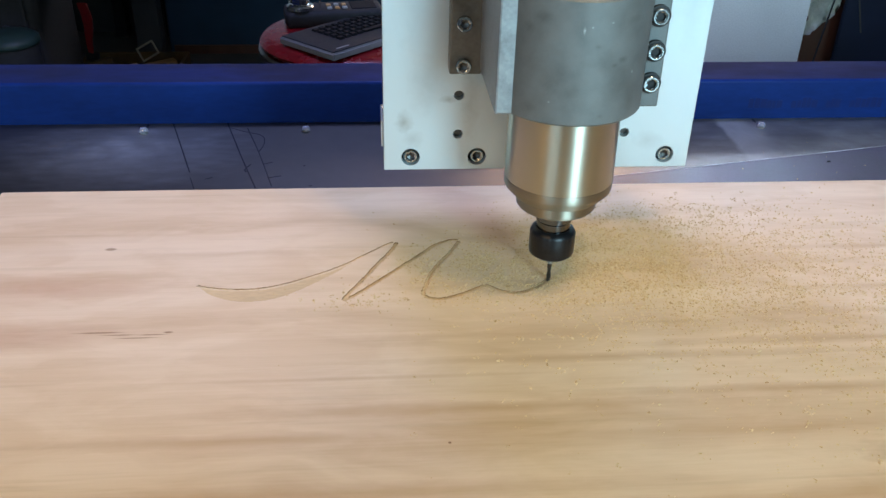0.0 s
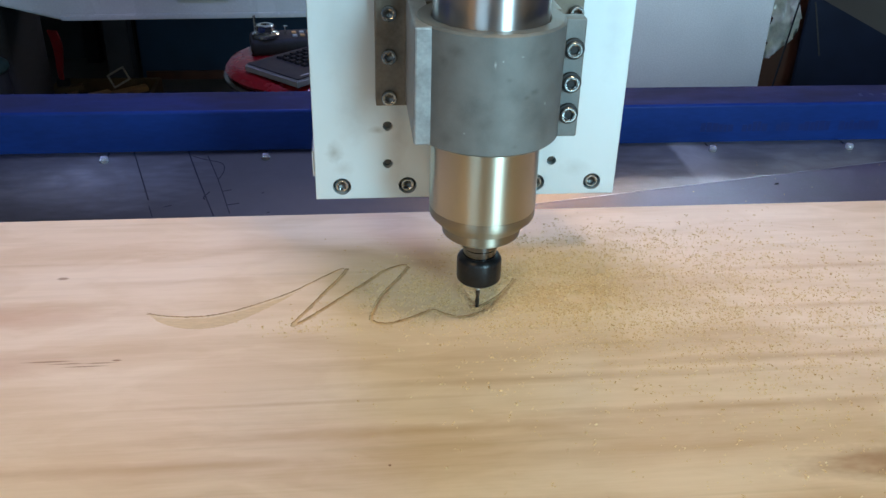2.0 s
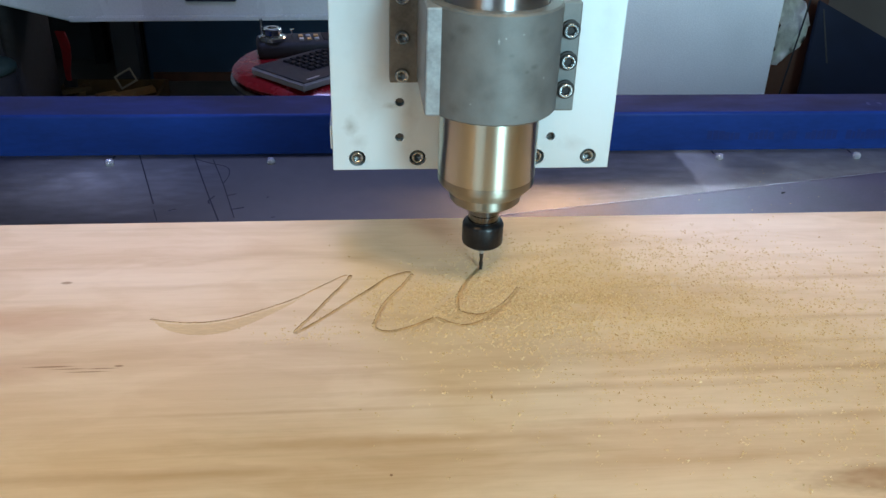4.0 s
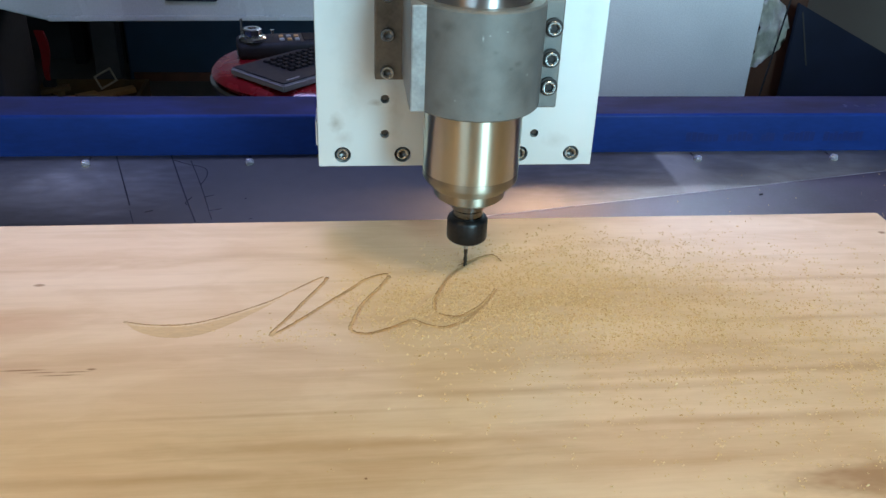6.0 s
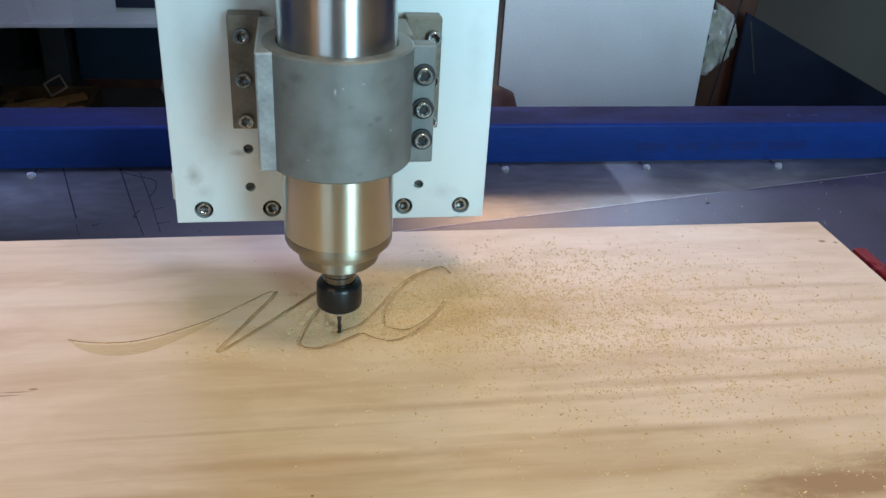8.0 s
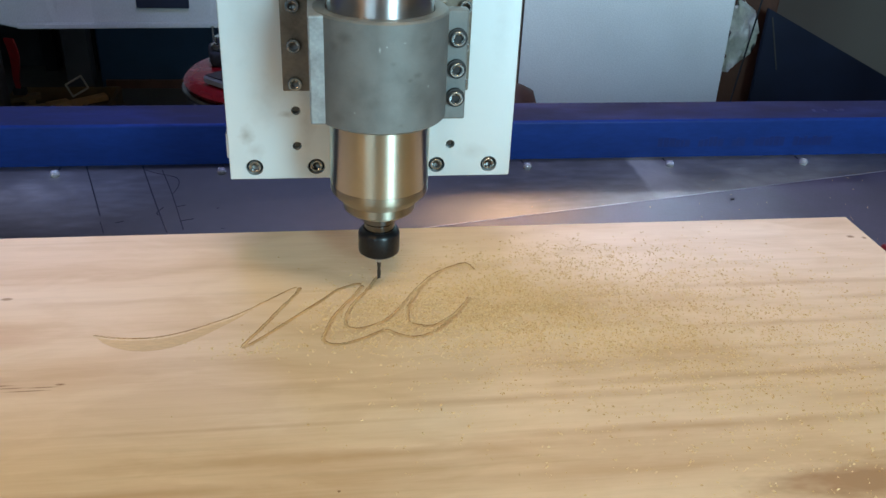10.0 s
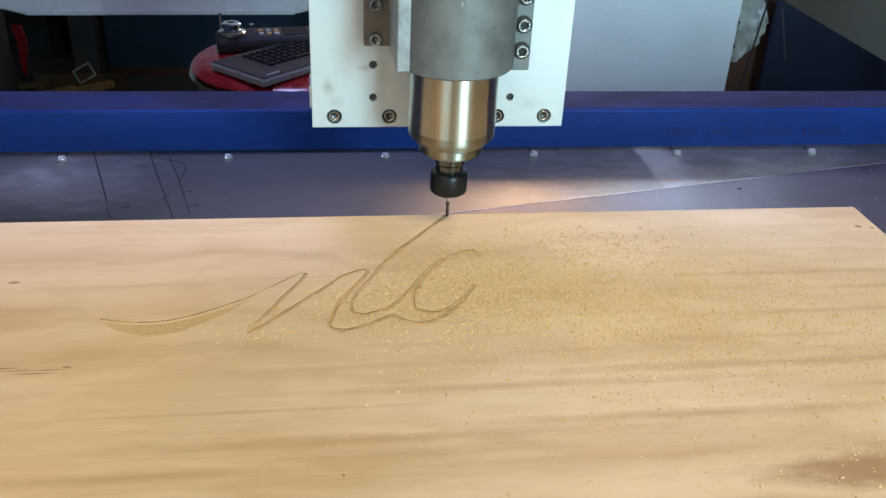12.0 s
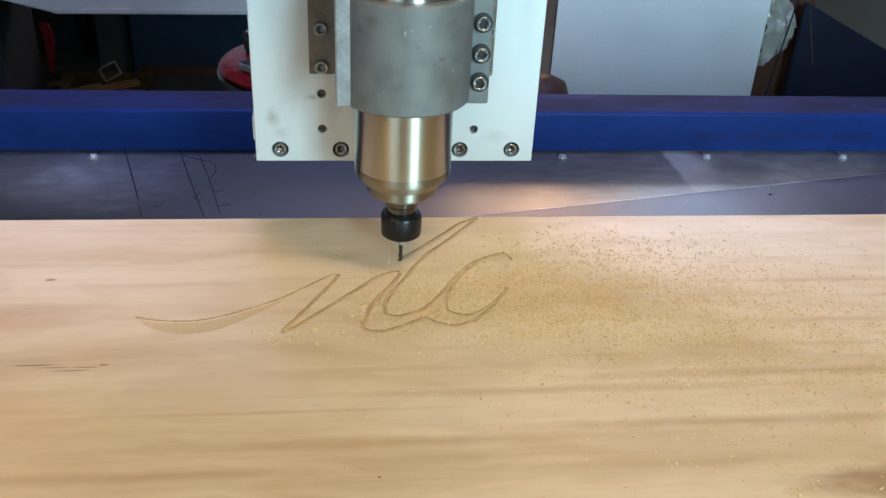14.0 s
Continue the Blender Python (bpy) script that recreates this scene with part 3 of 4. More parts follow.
TIMED += [(5.0, 0.5100, -0.0755), (5.2, 0.5140, -0.083), (5.5, 0.5080, -0.0715), (6.0, 0.4803, -0.0872), (6.5, 0.4587, -0.1152), (7.0, 0.4430, -0.1417), (7.5, 0.4300, -0.1595),
          (7.84, 0.4170, -0.168), (8.08, 0.4060, -0.171), (8.26, 0.3985, -0.168), (8.43, 0.3970, -0.160), (8.71, 0.3993, -0.1475), (9.08, 0.4060, -0.131), (9.45, 0.4150, -0.116)]
TIMED += [(10.0, 0.4270, -0.0922), (10.5, 0.4403, -0.0705), (11.0, 0.4572, -0.050), (11.5, 0.4772, -0.0242), (12.0, 0.4938, -0.0025), (12.12, 0.4925, -0.0030), (12.5, 0.4780, -0.0115),
          (13.0, 0.4563, -0.0354), (13.5, 0.4357, -0.058), (14.0, 0.4132, -0.082)]


def tool_at(t):
    """Where the cutter stands at t seconds."""
    ts = np.array([r[0] for r in TIMED])
    out = []
    for k in (1, 2):
        v = np.array([r[k] for r in TIMED])
        d = np.diff(v) / np.diff(ts)
        m = np.concatenate([[d[0]], np.where(d[:-1] * d[1:] > 0, 2 * d[:-1] * d[1:] / np.where(d[:-1] + d[1:] == 0, 1, d[:-1] + d[1:]), 0), [d[-1]]])
        i = int(np.clip(np.searchsorted(ts, t) - 1, 0, len(ts) - 2))
        h = ts[i + 1] - ts[i]
        u = (t - ts[i]) / h
        out.append((1 + 2 * u) * (1 - u) ** 2 * v[i] + u * (1 - u) ** 2 * h * m[i] + u * u * (3 - 2 * u) * v[i + 1] + u * u * (u - 1) * h * m[i + 1])
    return out


# strokes that were cut before, in the order of the cutter
FLOURISH = [(0.2040, -0.1660), (0.2140, -0.1692), (0.2260, -0.1718), (0.2410, -0.1728), (0.2560, -0.1710), (0.2720, -0.1655), (0.2930, -0.1545), (0.3150, -0.1405), (0.3330, -0.1245), (0.3490, -0.1100), (0.3565, -0.1045)]
FLOURISH_LOW = [(0.2040, -0.1660), (0.2140, -0.1780), (0.2290, -0.1868), (0.2440, -0.1898), (0.2600, -0.1880), (0.2740, -0.1815), (0.2900, -0.1695), (0.3110, -0.1500), (0.3330, -0.1262)]
LETTER_N = [(0.3600, -0.1060), (0.3560, -0.1170), (0.3430, -0.1410), (0.3300, -0.1660), (0.3200, -0.1840), (0.3180, -0.1900), (0.3260, -0.1840), (0.3430, -0.1660), (0.3610, -0.1460), (0.3800, -0.1250), (0.3920, -0.1110), (0.4050, -0.1030), (0.4110, -0.1020)]
LETTER_L = [(0.4130, -0.1060), (0.4040, -0.1240), (0.3930, -0.1420), (0.3860, -0.1570), (0.3810, -0.1740), (0.3790, -0.1840), (0.3830, -0.1900), (0.3920, -0.1918), (0.4000, -0.1895), (0.4100, -0.1850), (0.4240, -0.1765), (0.4290, -0.1745), (0.4370, -0.1805), (0.4450, -0.1848), (0.4530, -0.1858), (0.4640, -0.1815), (0.4777, -0.1690)]

# ---- the board, with the engraved groove let into its top ----
BX, BY, CELL, DEPTH, HALF = 0.922, -0.56, 0.0007, 0.0014, 0.0016
GX0, GY0, GX1, GY1 = 0.19, -0.2002, 0.53, 0.0


def groove_samples():
    """Points along all strokes with the second at which each is cut; below 0 for the strokes that are there from the start."""
    pts, when, half = [], [], []
    for line, w in ((FLOURISH, 0.62), (LETTER_N, 1.05), (LETTER_L, 1.05)):
        c = smooth_line(line, 40)
        pts += c.tolist()
        when += [-1.2 if line is FLOURISH else -1.0] * len(c)
        half += [HALF * w] * len(c)
    for t in np.arange(0, 14.0001, 0.008):
        pts.append(tool_at(t))
        when.append(t)
        half.append(HALF)
    return np.array(pts), np.array(when), np.array(half)


def pine_board():
    pts, when, half = groove_samples()
    nx, ny = round((GX1 - GX0) / CELL), round((GY1 - GY0) / CELL)
    gx, gy = np.linspace(GX0, GX1, nx + 1), np.linspace(GY0, GY1, ny + 1)
    V = np.stack(np.meshgrid(gx, gy, indexing="ij"), -1).reshape(-1, 2)
    dist, near = np.full(len(V), 9.0), np.full(len(V), -1)
    first_cut = np.full(len(V), 99.0)
    # distance of each grid corner from the groove's centre line, and when it is cut
    idx = lambda i, j: i * (ny + 1) + j
    R = 7
    oi, oj = np.meshgrid(np.arange(-R, R + 1), np.arange(-R, R + 1), indexing="ij")
    rng2 = np.random.RandomState(3)
    for p, t, hw in zip(pts, when, half):
        ci, cj = int(round((p[0] - GX0) / CELL)), int(round((p[1] - GY0) / CELL))
        I, J = (ci + oi).ravel(), (cj + oj).ravel()
        ok = (I >= 0) & (I <= nx) & (J >= 0) & (J <= ny)
        k = idx(I[ok], J[ok])
        d = np.hypot(V[k, 0] - p[0], V[k, 1] - p[1]) - hw
        closer = d < dist[k]
        dist[k[closer]] = d[closer]
        near[k[closer]] = 1
        inside = (d < 0) & (t < first_cut[k])
        first_cut[k[inside]] = t
    grid = dist.reshape(nx + 1, ny + 1)
    ci, cj = np.meshgrid(np.arange(nx), np.arange(ny), indexing="ij")
    corner4 = np.stack([idx(ci, cj), idx(ci + 1, cj), idx(ci + 1, cj + 1), idx(ci, cj + 1)], -1).reshape(-1, 4)
    cut = dist[corner4].mean(1) < 0
    cellwhen = np.where(cut, first_cut[corner4].min(1), 99.0)
    cut &= cellwhen < 50
    # corners between cut and whole wood are moved on to the groove's rim
    touch_cut, touch_whole = np.zeros(len(V), bool), np.zeros(len(V), bool)
    touch_cut[corner4[cut].ravel()] = True
    touch_whole[corner4[~cut].ravel()] = True
    rim = touch_cut & touch_whole
    dx, dy = np.gradient(grid, CELL)
    g = np.stack([dx.ravel(), dy.ravel()], 1)
    g /= np.maximum(np.linalg.norm(g, axis=1, keepdims=True), 0.3)
    rough = rng2.normal(0, 0.00042, len(V))
    inner = (V[:, 1] < GY1 - CELL * 0.5)
    mv = rim & inner
    V[mv] -= np.clip(dist[mv] + rough[mv], -0.6 * CELL, 0.6 * CELL)[:, None] * g[mv]
    z = np.zeros(len(V))
    # the flourish between its two edges is cleared very thinly
    up, low = smooth_line(FLOURISH, 10), smooth_line(FLOURISH_LOW, 10)
    yu, yl = np.interp(V[:, 0], up[:, 0], up[:, 1]), np.interp(V[:, 0], low[:, 0], low[:, 1])
    band = (V[:, 0] > 0.205) & (V[:, 0] < 0.332) & (V[:, 1] < yu) & (V[:, 1] > yl) & ~touch_cut
    fade = np.clip((0.345 - V[:, 0]) / 0.05, 0, 1)
    z[band] = -0.0003 * fade[band]
    verts = np.column_stack([V, z])
    faces = corner4[~cut].tolist()
    mats = np.where(band[corner4].all(1), 2, 0)[~cut].tolist()
    verts = verts.tolist()
    # groove walls, in the darker colour that stands for their shade
    cutgrid = cut.reshape(nx, ny)
    deep = {}

    def below(k):
        if k not in deep:
            deep[k] = len(verts)
            verts.append([verts[k][0], verts[k][1], -DEPTH - 0.0016])
        return deep[k]

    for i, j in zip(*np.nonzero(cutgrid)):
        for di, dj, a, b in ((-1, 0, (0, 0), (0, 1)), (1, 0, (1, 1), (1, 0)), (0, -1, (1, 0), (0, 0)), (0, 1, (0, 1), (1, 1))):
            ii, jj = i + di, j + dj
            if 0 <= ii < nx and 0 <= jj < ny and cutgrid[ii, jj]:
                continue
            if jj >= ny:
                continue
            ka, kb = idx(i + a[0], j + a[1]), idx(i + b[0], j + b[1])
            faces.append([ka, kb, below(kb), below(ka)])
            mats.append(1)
    # a rough dished floor, deepest along the middle
    uneven = rng2.normal(0, 0.00016, len(V))
    floor_at = {}
    for k in np.unique(corner4[cut]):
        floor_at[k] = len(verts)
        into = 0.0 if rim[k] else min(1.0, 0.45 + max(-dist[k], 0.0) / 0.0014)
        d_here = DEPTH * (0.4 if first_cut[k] < -1.1 else 1.0)
        verts.append([V[k, 0], V[k, 1], -0.0009 * min(1.0, d_here / 0.0014) - 0.40 * d_here * into + (uneven[k] if into else 0.0)])
    for quad_of in corner4[cut]:
        faces.append([floor_at[k] for k in quad_of])
        mats.append(3)
    # the rest of the board round the engraved field
    th = 0.0185

    def quad(p):
        n = len(verts)
        verts.extend(p)
        faces.append([n, n + 1, n + 2, n + 3])
        mats.append(0)

    quad([[0, BY, 0], [BX, BY, 0], [BX, GY0, 0], [0, GY0, 0]])
    quad([[0, GY0, 0], [GX0, GY0, 0], [GX0, 0, 0], [0, 0, 0]])
    quad([[GX1, GY0, 0], [BX, GY0, 0], [BX, 0, 0], [GX1, 0, 0]])
    e = 0.0008
    ring_top = [(0, BY), (BX, BY), (BX, 0), (0, 0)]
    ring_mid = [(-e, BY - e), (BX + e, BY - e), (BX + e, e), (-e, e)]
    for i in range(4):
        j = (i + 1) % 4
        a, b, c, d = ring_top[i], ring_top[j], ring_mid[j], ring_mid[i]
        quad([[*d, -e], [*c, -e], [*b, 0], [*a, 0]])
        quad([[*d, -th], [*c, -th], [*c, -e], [*d, -e]])
    quad([[*ring_mid[3], -th], [*ring_mid[2], -th], [*ring_mid[1], -th], [*ring_mid[0], -th]])
    me = bpy.data.meshes.new("pine_board")
    me.from_pydata(verts, [], faces)
    me.materials.append(PINE)
    me.materials.append(WALL_SHADE)
    me.materials.append(POCKET)
    me.materials.append(RAW)
    me.polygons.foreach_set("material_index", mats)
    me.update()
    board = new("pine_board", me)
    tagged(board, "pale pine board with a half-engraved flourish, dusted with sawdust", "board")
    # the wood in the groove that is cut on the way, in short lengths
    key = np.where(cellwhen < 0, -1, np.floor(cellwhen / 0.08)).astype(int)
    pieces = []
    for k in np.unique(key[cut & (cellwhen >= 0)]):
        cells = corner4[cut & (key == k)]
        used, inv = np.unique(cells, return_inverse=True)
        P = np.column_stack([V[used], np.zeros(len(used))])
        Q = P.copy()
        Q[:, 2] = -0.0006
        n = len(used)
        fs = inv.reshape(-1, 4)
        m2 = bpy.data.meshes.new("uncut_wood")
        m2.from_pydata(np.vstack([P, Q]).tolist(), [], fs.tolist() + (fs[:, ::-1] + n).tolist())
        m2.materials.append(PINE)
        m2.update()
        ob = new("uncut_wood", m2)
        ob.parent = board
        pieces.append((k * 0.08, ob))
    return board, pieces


board, groove_pieces = pine_board()


def sawdust():
    """Chips thrown to one side of the cut, thick near it and thinning out over the board."""
    rng = np.random.RandomState(11)
    pts, _, _ = groove_samples()
    heaps = []
    for cx, cy, sx, sy, n in ((0.49, -0.145, 0.040, 0.028, 2500), (0.54, -0.150, 0.048, 0.038, 3300), (0.62, -0.170, 0.070, 0.046, 3600), (0.71, -0.205, 0.10, 0.058, 2500), (0.80, -0.26, 0.10, 0.08, 1500), (0.60, -0.25, 0.09, 0.05, 420), (0.68, -0.33, 0.13, 0.07, 330),
                              (0.42, -0.155, 0.03, 0.024, 1300), (0.34, -0.185, 0.03, 0.012, 90), (0.325, -0.196, 0.012, 0.004, 40), (0.60, -0.06, 0.05, 0.02, 160), (0.52, -0.30, 0.12, 0.05, 60), (0.56, -0.075, 0.07, 0.022, 700), (0.68, -0.10, 0.07, 0.03, 500)):
        heaps.append(np.column_stack([rng.normal(cx, sx, n), rng.normal(cy, sy, n)]))
    heaps = np.vstack(heaps)
    # drifts: thicker and thinner streaks across the fall of the dust
    drift = np.sin(heaps[:, 0] * 95 + heaps[:, 1] * 60) + np.sin(heaps[:, 0] * 41 - heaps[:, 1] * 150 + 1.0) + np.sin(heaps[:, 1] * 230 + heaps[:, 0] * 20)
    heaps = heaps[rng.rand(len(heaps)) < 0.80 + 0.22 * drift]
    # chips lie in loose clusters of one to five
    c = np.vstack([h + rng.normal(0, 0.0014, (1 + int(rng.exponential(1.6)) % 5, 2)) for h in heaps])
    c = c[(c[:, 0] > 0.05) & (c[:, 0] < BX - 0.004) & (c[:, 1] < -0.004) & (c[:, 1] > -0.5)]
    # few lie over the groove
    keep = np.ones(len(c), bool)
    for s in range(0, len(pts), 6):
        keep &= np.hypot(c[:, 0] - pts[s, 0], c[:, 1] - pts[s, 1]) > 0.0026
    c = c[keep | (rng.rand(len(c)) < 0.15)]
    verts, faces = [], []
    for x, y in c:
        ln, w, h = rng.uniform(0.0003, 0.00068), rng.uniform(0.00022, 0.00044), rng.uniform(0.00024, 0.00066)
        big = rng.rand()
        far = 1.09 + 0.10 * min(1.0, max(0.0, (x - 0.60) / 0.15))
        ln, w, h = ln * far, w * far, h * far
        if big < 0.15:
            ln, w, h = ln * 1.4, w * 1.35, h * 1.3
        if big < 0.04:
            ln *= 1.7
        a = rng.uniform(0, 6.283)
        ca2, sa2 = math.cos(a), math.sin(a)
        n = len(verts)
        lift = rng.uniform(0, 0.0005)
        for u, v, q in ((-ln, -w, 0), (ln, -w * 0.6, 0), (ln * 0.9, w, 0), (-ln * 0.8, w, 0), (-ln * 0.5, 0, h), (ln * 0.7, w * 0.2, h * 0.8 + lift)):
            verts.append((x + u * ca2 - v * sa2, y + u * sa2 + v * ca2, q + 0.00004))
        faces += [(n, n + 1, n + 5, n + 4), (n + 1, n + 2, n + 5), (n + 2, n + 3, n + 4, n + 5), (n + 3, n, n + 4), (n + 3, n + 2, n + 1, n)]
    me = bpy.data.meshes.new("sawdust")
    me.from_pydata(verts, [], faces)
    me.materials.append(SAWDUST)
    me.update()
    return tagged(new("sawdust", me), "loose yellow sawdust and chips scattered over the board", "sawdust", kind="stuff")


sawdust()


def bed_chips():
    rng = np.random.RandomState(4)
    verts, faces = [], []
    for _ in range(110):
        x, y = rng.uniform(0.62, 1.25), rng.uniform(0.02, 0.29)
        if rng.rand() > 0.35 + x * 0.5:
            continue
        s, a = rng.uniform(0.0004, 0.0010), rng.uniform(0, 6.28)
        n = len(verts)
        z0 = BED_Z + 0.0023
        verts += [(x + s * math.cos(a + q), y + s * math.sin(a + q), z0) for q in (0, 2.1, 4.2)] + [(x, y, z0 + s)]
        faces += [(n, n + 1, n + 3), (n + 1, n + 2, n + 3), (n + 2, n, n + 3), (n, n + 2, n + 1)]
    me = bpy.data.meshes.new("stray_chips")
    me.from_pydata(verts, [], faces)
    me.materials.append(SAWDUST)
    return tagged(new("stray_chips", me), "stray pale wood chips on the aluminium sheet", "sawdust", kind="stuff")


bed_chips()
tagged(part("metal_shaving", slab([(0.8895, 0.1835), (0.8925, 0.1845), (0.8955, 0.1850), (0.895, 0.1862), (0.8905, 0.1856)], BED_Z + 0.0023, BED_Z + 0.0042, 0.0003), DARK_PLASTIC), "small dark shaving lying on the sheet", "shaving")

# ---- the spindle head ----
head = empty("spindle_head", "router spindle in a cast clamp on an aluminium plate", "spindle head")


def socket_screw(parent, x, y, z, r=0.0062, h=0.006, turn=0):
    """A cap screw that faces -y, with a hexagon socket sunk into its head."""
    b, n = bmesh.new(), 36

    def ring(rad, z):
        return [b.verts.new((rad * math.cos(2 * math.pi * i / n), rad * math.sin(2 * math.pi * i / n), z)) for i in range(n)]

    def hexed(rad, z):
        out = []
        for i in range(n):
            a = 2 * math.pi * i / n
            k = rad * math.cos(math.pi / 6) / math.cos((a % (math.pi / 3)) - math.pi / 6)
            out.append(b.verts.new((k * math.cos(a), k * math.sin(a), z)))
        return out

    rings = [ring(r * 0.97, 0), ring(r, 0.0003), ring(r, h - 0.0012), ring(r * 0.96, h - 0.0005), ring(r * 0.87, h), ring(r * 0.70, h), ring(r * 0.63, h - 0.0004), hexed(r * 0.60, h - 0.0007)]
    for p, q in zip(rings, rings[1:]):
        for i in range(n):
            b.faces.new((p[i], p[(i + 1) % n], q[(i + 1) % n], q[i]))
    s = part("cap_screw", b, BOLT, parent, "steel socket cap screw", 35)
    s.matrix_basis = pose(x, y, z, 90, turn, 0)
    b = bmesh.new()
    rings = [hexed(r * 0.60, h - 0.0007), hexed(r * 0.585, h - 0.0030), ring(r * 0.10, h - 0.0037)]
    for p, q in zip(rings, rings[1:]):
        for i in range(n):
            b.faces.new((p[i], q[i], q[(i + 1) % n], p[(i + 1) % n]))
    b.faces.new(rings[-1])
    part("hex_socket", b, SOCKET_WALL, s)
    return s


def bore(x, y, z, r, depth=0.02):
    return lathe([(r, -0.002), (r, depth)], 28, m=pose(x, y, z, -90, 0, 0))


PY = 0.080
plate = part("mounting_plate", box(-0.1285, 0.1275, PY, PY + 0.015, 0.0605, 0.80, 0.0008), PLATE, head, "bright machined aluminium plate")
SCREWS = (-0.1065, -0.0515, 0.0585, 0.1075)
cuts = [bore(x, PY, 0.072, 0.0076, 0.007) for x in SCREWS]
cuts += [bore(x, PY, z, 0.0040, 0.012) for x, z in ((-0.0680, 0.1255), (-0.0680, 0.0922), (0.0705, 0.0922), (0.0705, 0.1255))]
holed(plate, cuts)
plate.data.materials.clear()
plate.data.materials.append(PLATE)
for x in SCREWS:
    s = socket_screw(head, x, PY + 0.0065, 0.072, 0.0058, 0.006, x * 800)
    # black disc in the counterbore, in place of the shade round the head
    part("dark_ring", lathe([(0.0075, -0.0003), (0.0075, 0.0012), (0.0060, 0.0013)], 28), SOCKET, s)
for x, z in ((-0.0680, 0.1255), (-0.0680, 0.0922), (0.0705, 0.0922)):
    t = part("threaded_hole", lathe([(0.0039, 0.0), (0.0039, 0.002), (0.0031, 0.0025), (0.0031, 0.006)], 20), SOCKET_WALL, plate)
    t.matrix_basis = pose(x, PY + 0.0105, z, 90, 0, 0)
part("end_stop", box(-0.1304, -0.1287, PY + 0.004, PY + 0.040, 0.080, 0.103, 0.0005), PLATE, head, "bright tab at the edge of the plate")
part("carriage_block", box(-0.1270, 0.118, PY + 0.0152, PY + 0.0405, 0.100, 0.92, 0.002), PLATE, head, "aluminium block behind the plate")
# unseen block; its lower edge bounds the tube light on the board
part("unseen_carrier", box(-0.128, 0.122, PY + 0.0452, PY + 0.12, 0.20, 0.6695, 0.004), SHADOW_GREY, head, "dark unseen block that shades the board")

# clamp: flanges on the plate, side cheeks, round shell, pinch ear
ZB, ZT = 0.1485, 0.2365
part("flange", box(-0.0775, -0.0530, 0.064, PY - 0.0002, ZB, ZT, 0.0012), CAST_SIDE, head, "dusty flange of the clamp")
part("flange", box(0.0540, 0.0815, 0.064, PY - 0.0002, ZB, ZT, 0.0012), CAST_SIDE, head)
for z in (0.2215, 0.1885, 0.156):
    socket_screw(head, -0.0672, 0.064, z, 0.0059, 0.0055, z * 900)
    socket_screw(head, 0.0752, 0.064, z, 0.0056, 0.0055, z * 1300)


def shell():
    """The clamp's round body: a ring round the spindle with a web to the plate."""
    b = bmesh.new()
    ro, ri, n = 0.0520, 0.0409, 64
    rows = []
    zb = ZB + 0.0042
    for r, z in ((ri, zb + 0.001), (ri + 0.001, zb), (ro - 0.0015, zb), (ro, zb + 0.0015), (ro, ZT - 0.0015), (ro - 0.0015, ZT), (ri + 0.001, ZT), (ri, ZT - 0.001)):
        rows.append([b.verts.new((r * math.cos(2 * math.pi * i / n), r * math.sin(2 * math.pi * i / n), z)) for i in range(n)])
    for a, c in zip(rows, rows[1:] + rows[:1]):
        for i in range(n):
            b.faces.new((a[i], a[(i + 1) % n], c[(i + 1) % n], c[i]))
    return b


clamp = part("clamp_shell", shell(), CAST, head, "grey cast clamp body", 40)
part("cheek", box(-0.0545, -0.0412, -0.029, 0.0641, ZB + 0.0046, ZT - 0.0006, 0.0016), CHEEK, clamp, "flat cheek of the clamp")
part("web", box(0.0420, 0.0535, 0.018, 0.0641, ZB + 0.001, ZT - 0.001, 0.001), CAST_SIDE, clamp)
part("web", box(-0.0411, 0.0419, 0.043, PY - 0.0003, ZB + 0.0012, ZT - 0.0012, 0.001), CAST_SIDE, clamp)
part("pinch_ear", box(0.0460, 0.0690, 0.0045, 0.0178, ZB - 0.004, ZT - 0.004, 0.0014), CAST, clamp, "ear with the pinch screws")
for z in (0.2115, 0.1868, 0.1635):
    s = socket_screw(head, 0.0605, 0.0044, z, 0.0061, 0.006, z * 1700)
    part("dark_ring", lathe([(0.0076, -0.0002), (0.0076, 0.0030), (0.0064, 0.0031)], 28), SOCKET, s)

# spindle body, nose, nut and cutter
part("upper_body", lathe([(0.0402, 0.1525), (0.0402, 0.46), (0.036, 0.4605)], 72), STEEL, head, "polished steel spindle barrel", 40)
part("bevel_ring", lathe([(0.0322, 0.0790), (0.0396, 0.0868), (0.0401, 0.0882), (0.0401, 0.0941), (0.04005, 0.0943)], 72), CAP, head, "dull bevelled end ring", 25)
part("lower_body", lathe([(0.0400, 0.0944), (0.0402, 0.0947), (0.0402, 0.1515), (0.0398, 0.1520)], 72), BRASSY, head, "satin turned spindle end", 25)
part("front_cap", lathe([(0.0262, 0.0680), (0.0285, 0.0696), (0.0300, 0.0712), (0.0302, 0.0785), (0.0298, 0.0790)], 64), CAP, head, "turned front cap", 30)
part("nose", lathe([(0.0125, 0.0470), (0.0130, 0.0480), (0.0130, 0.0560), (0.0142, 0.0575), (0.0142, 0.0700)], 48), NOSE, head, "bright steel shaft nose", 30)


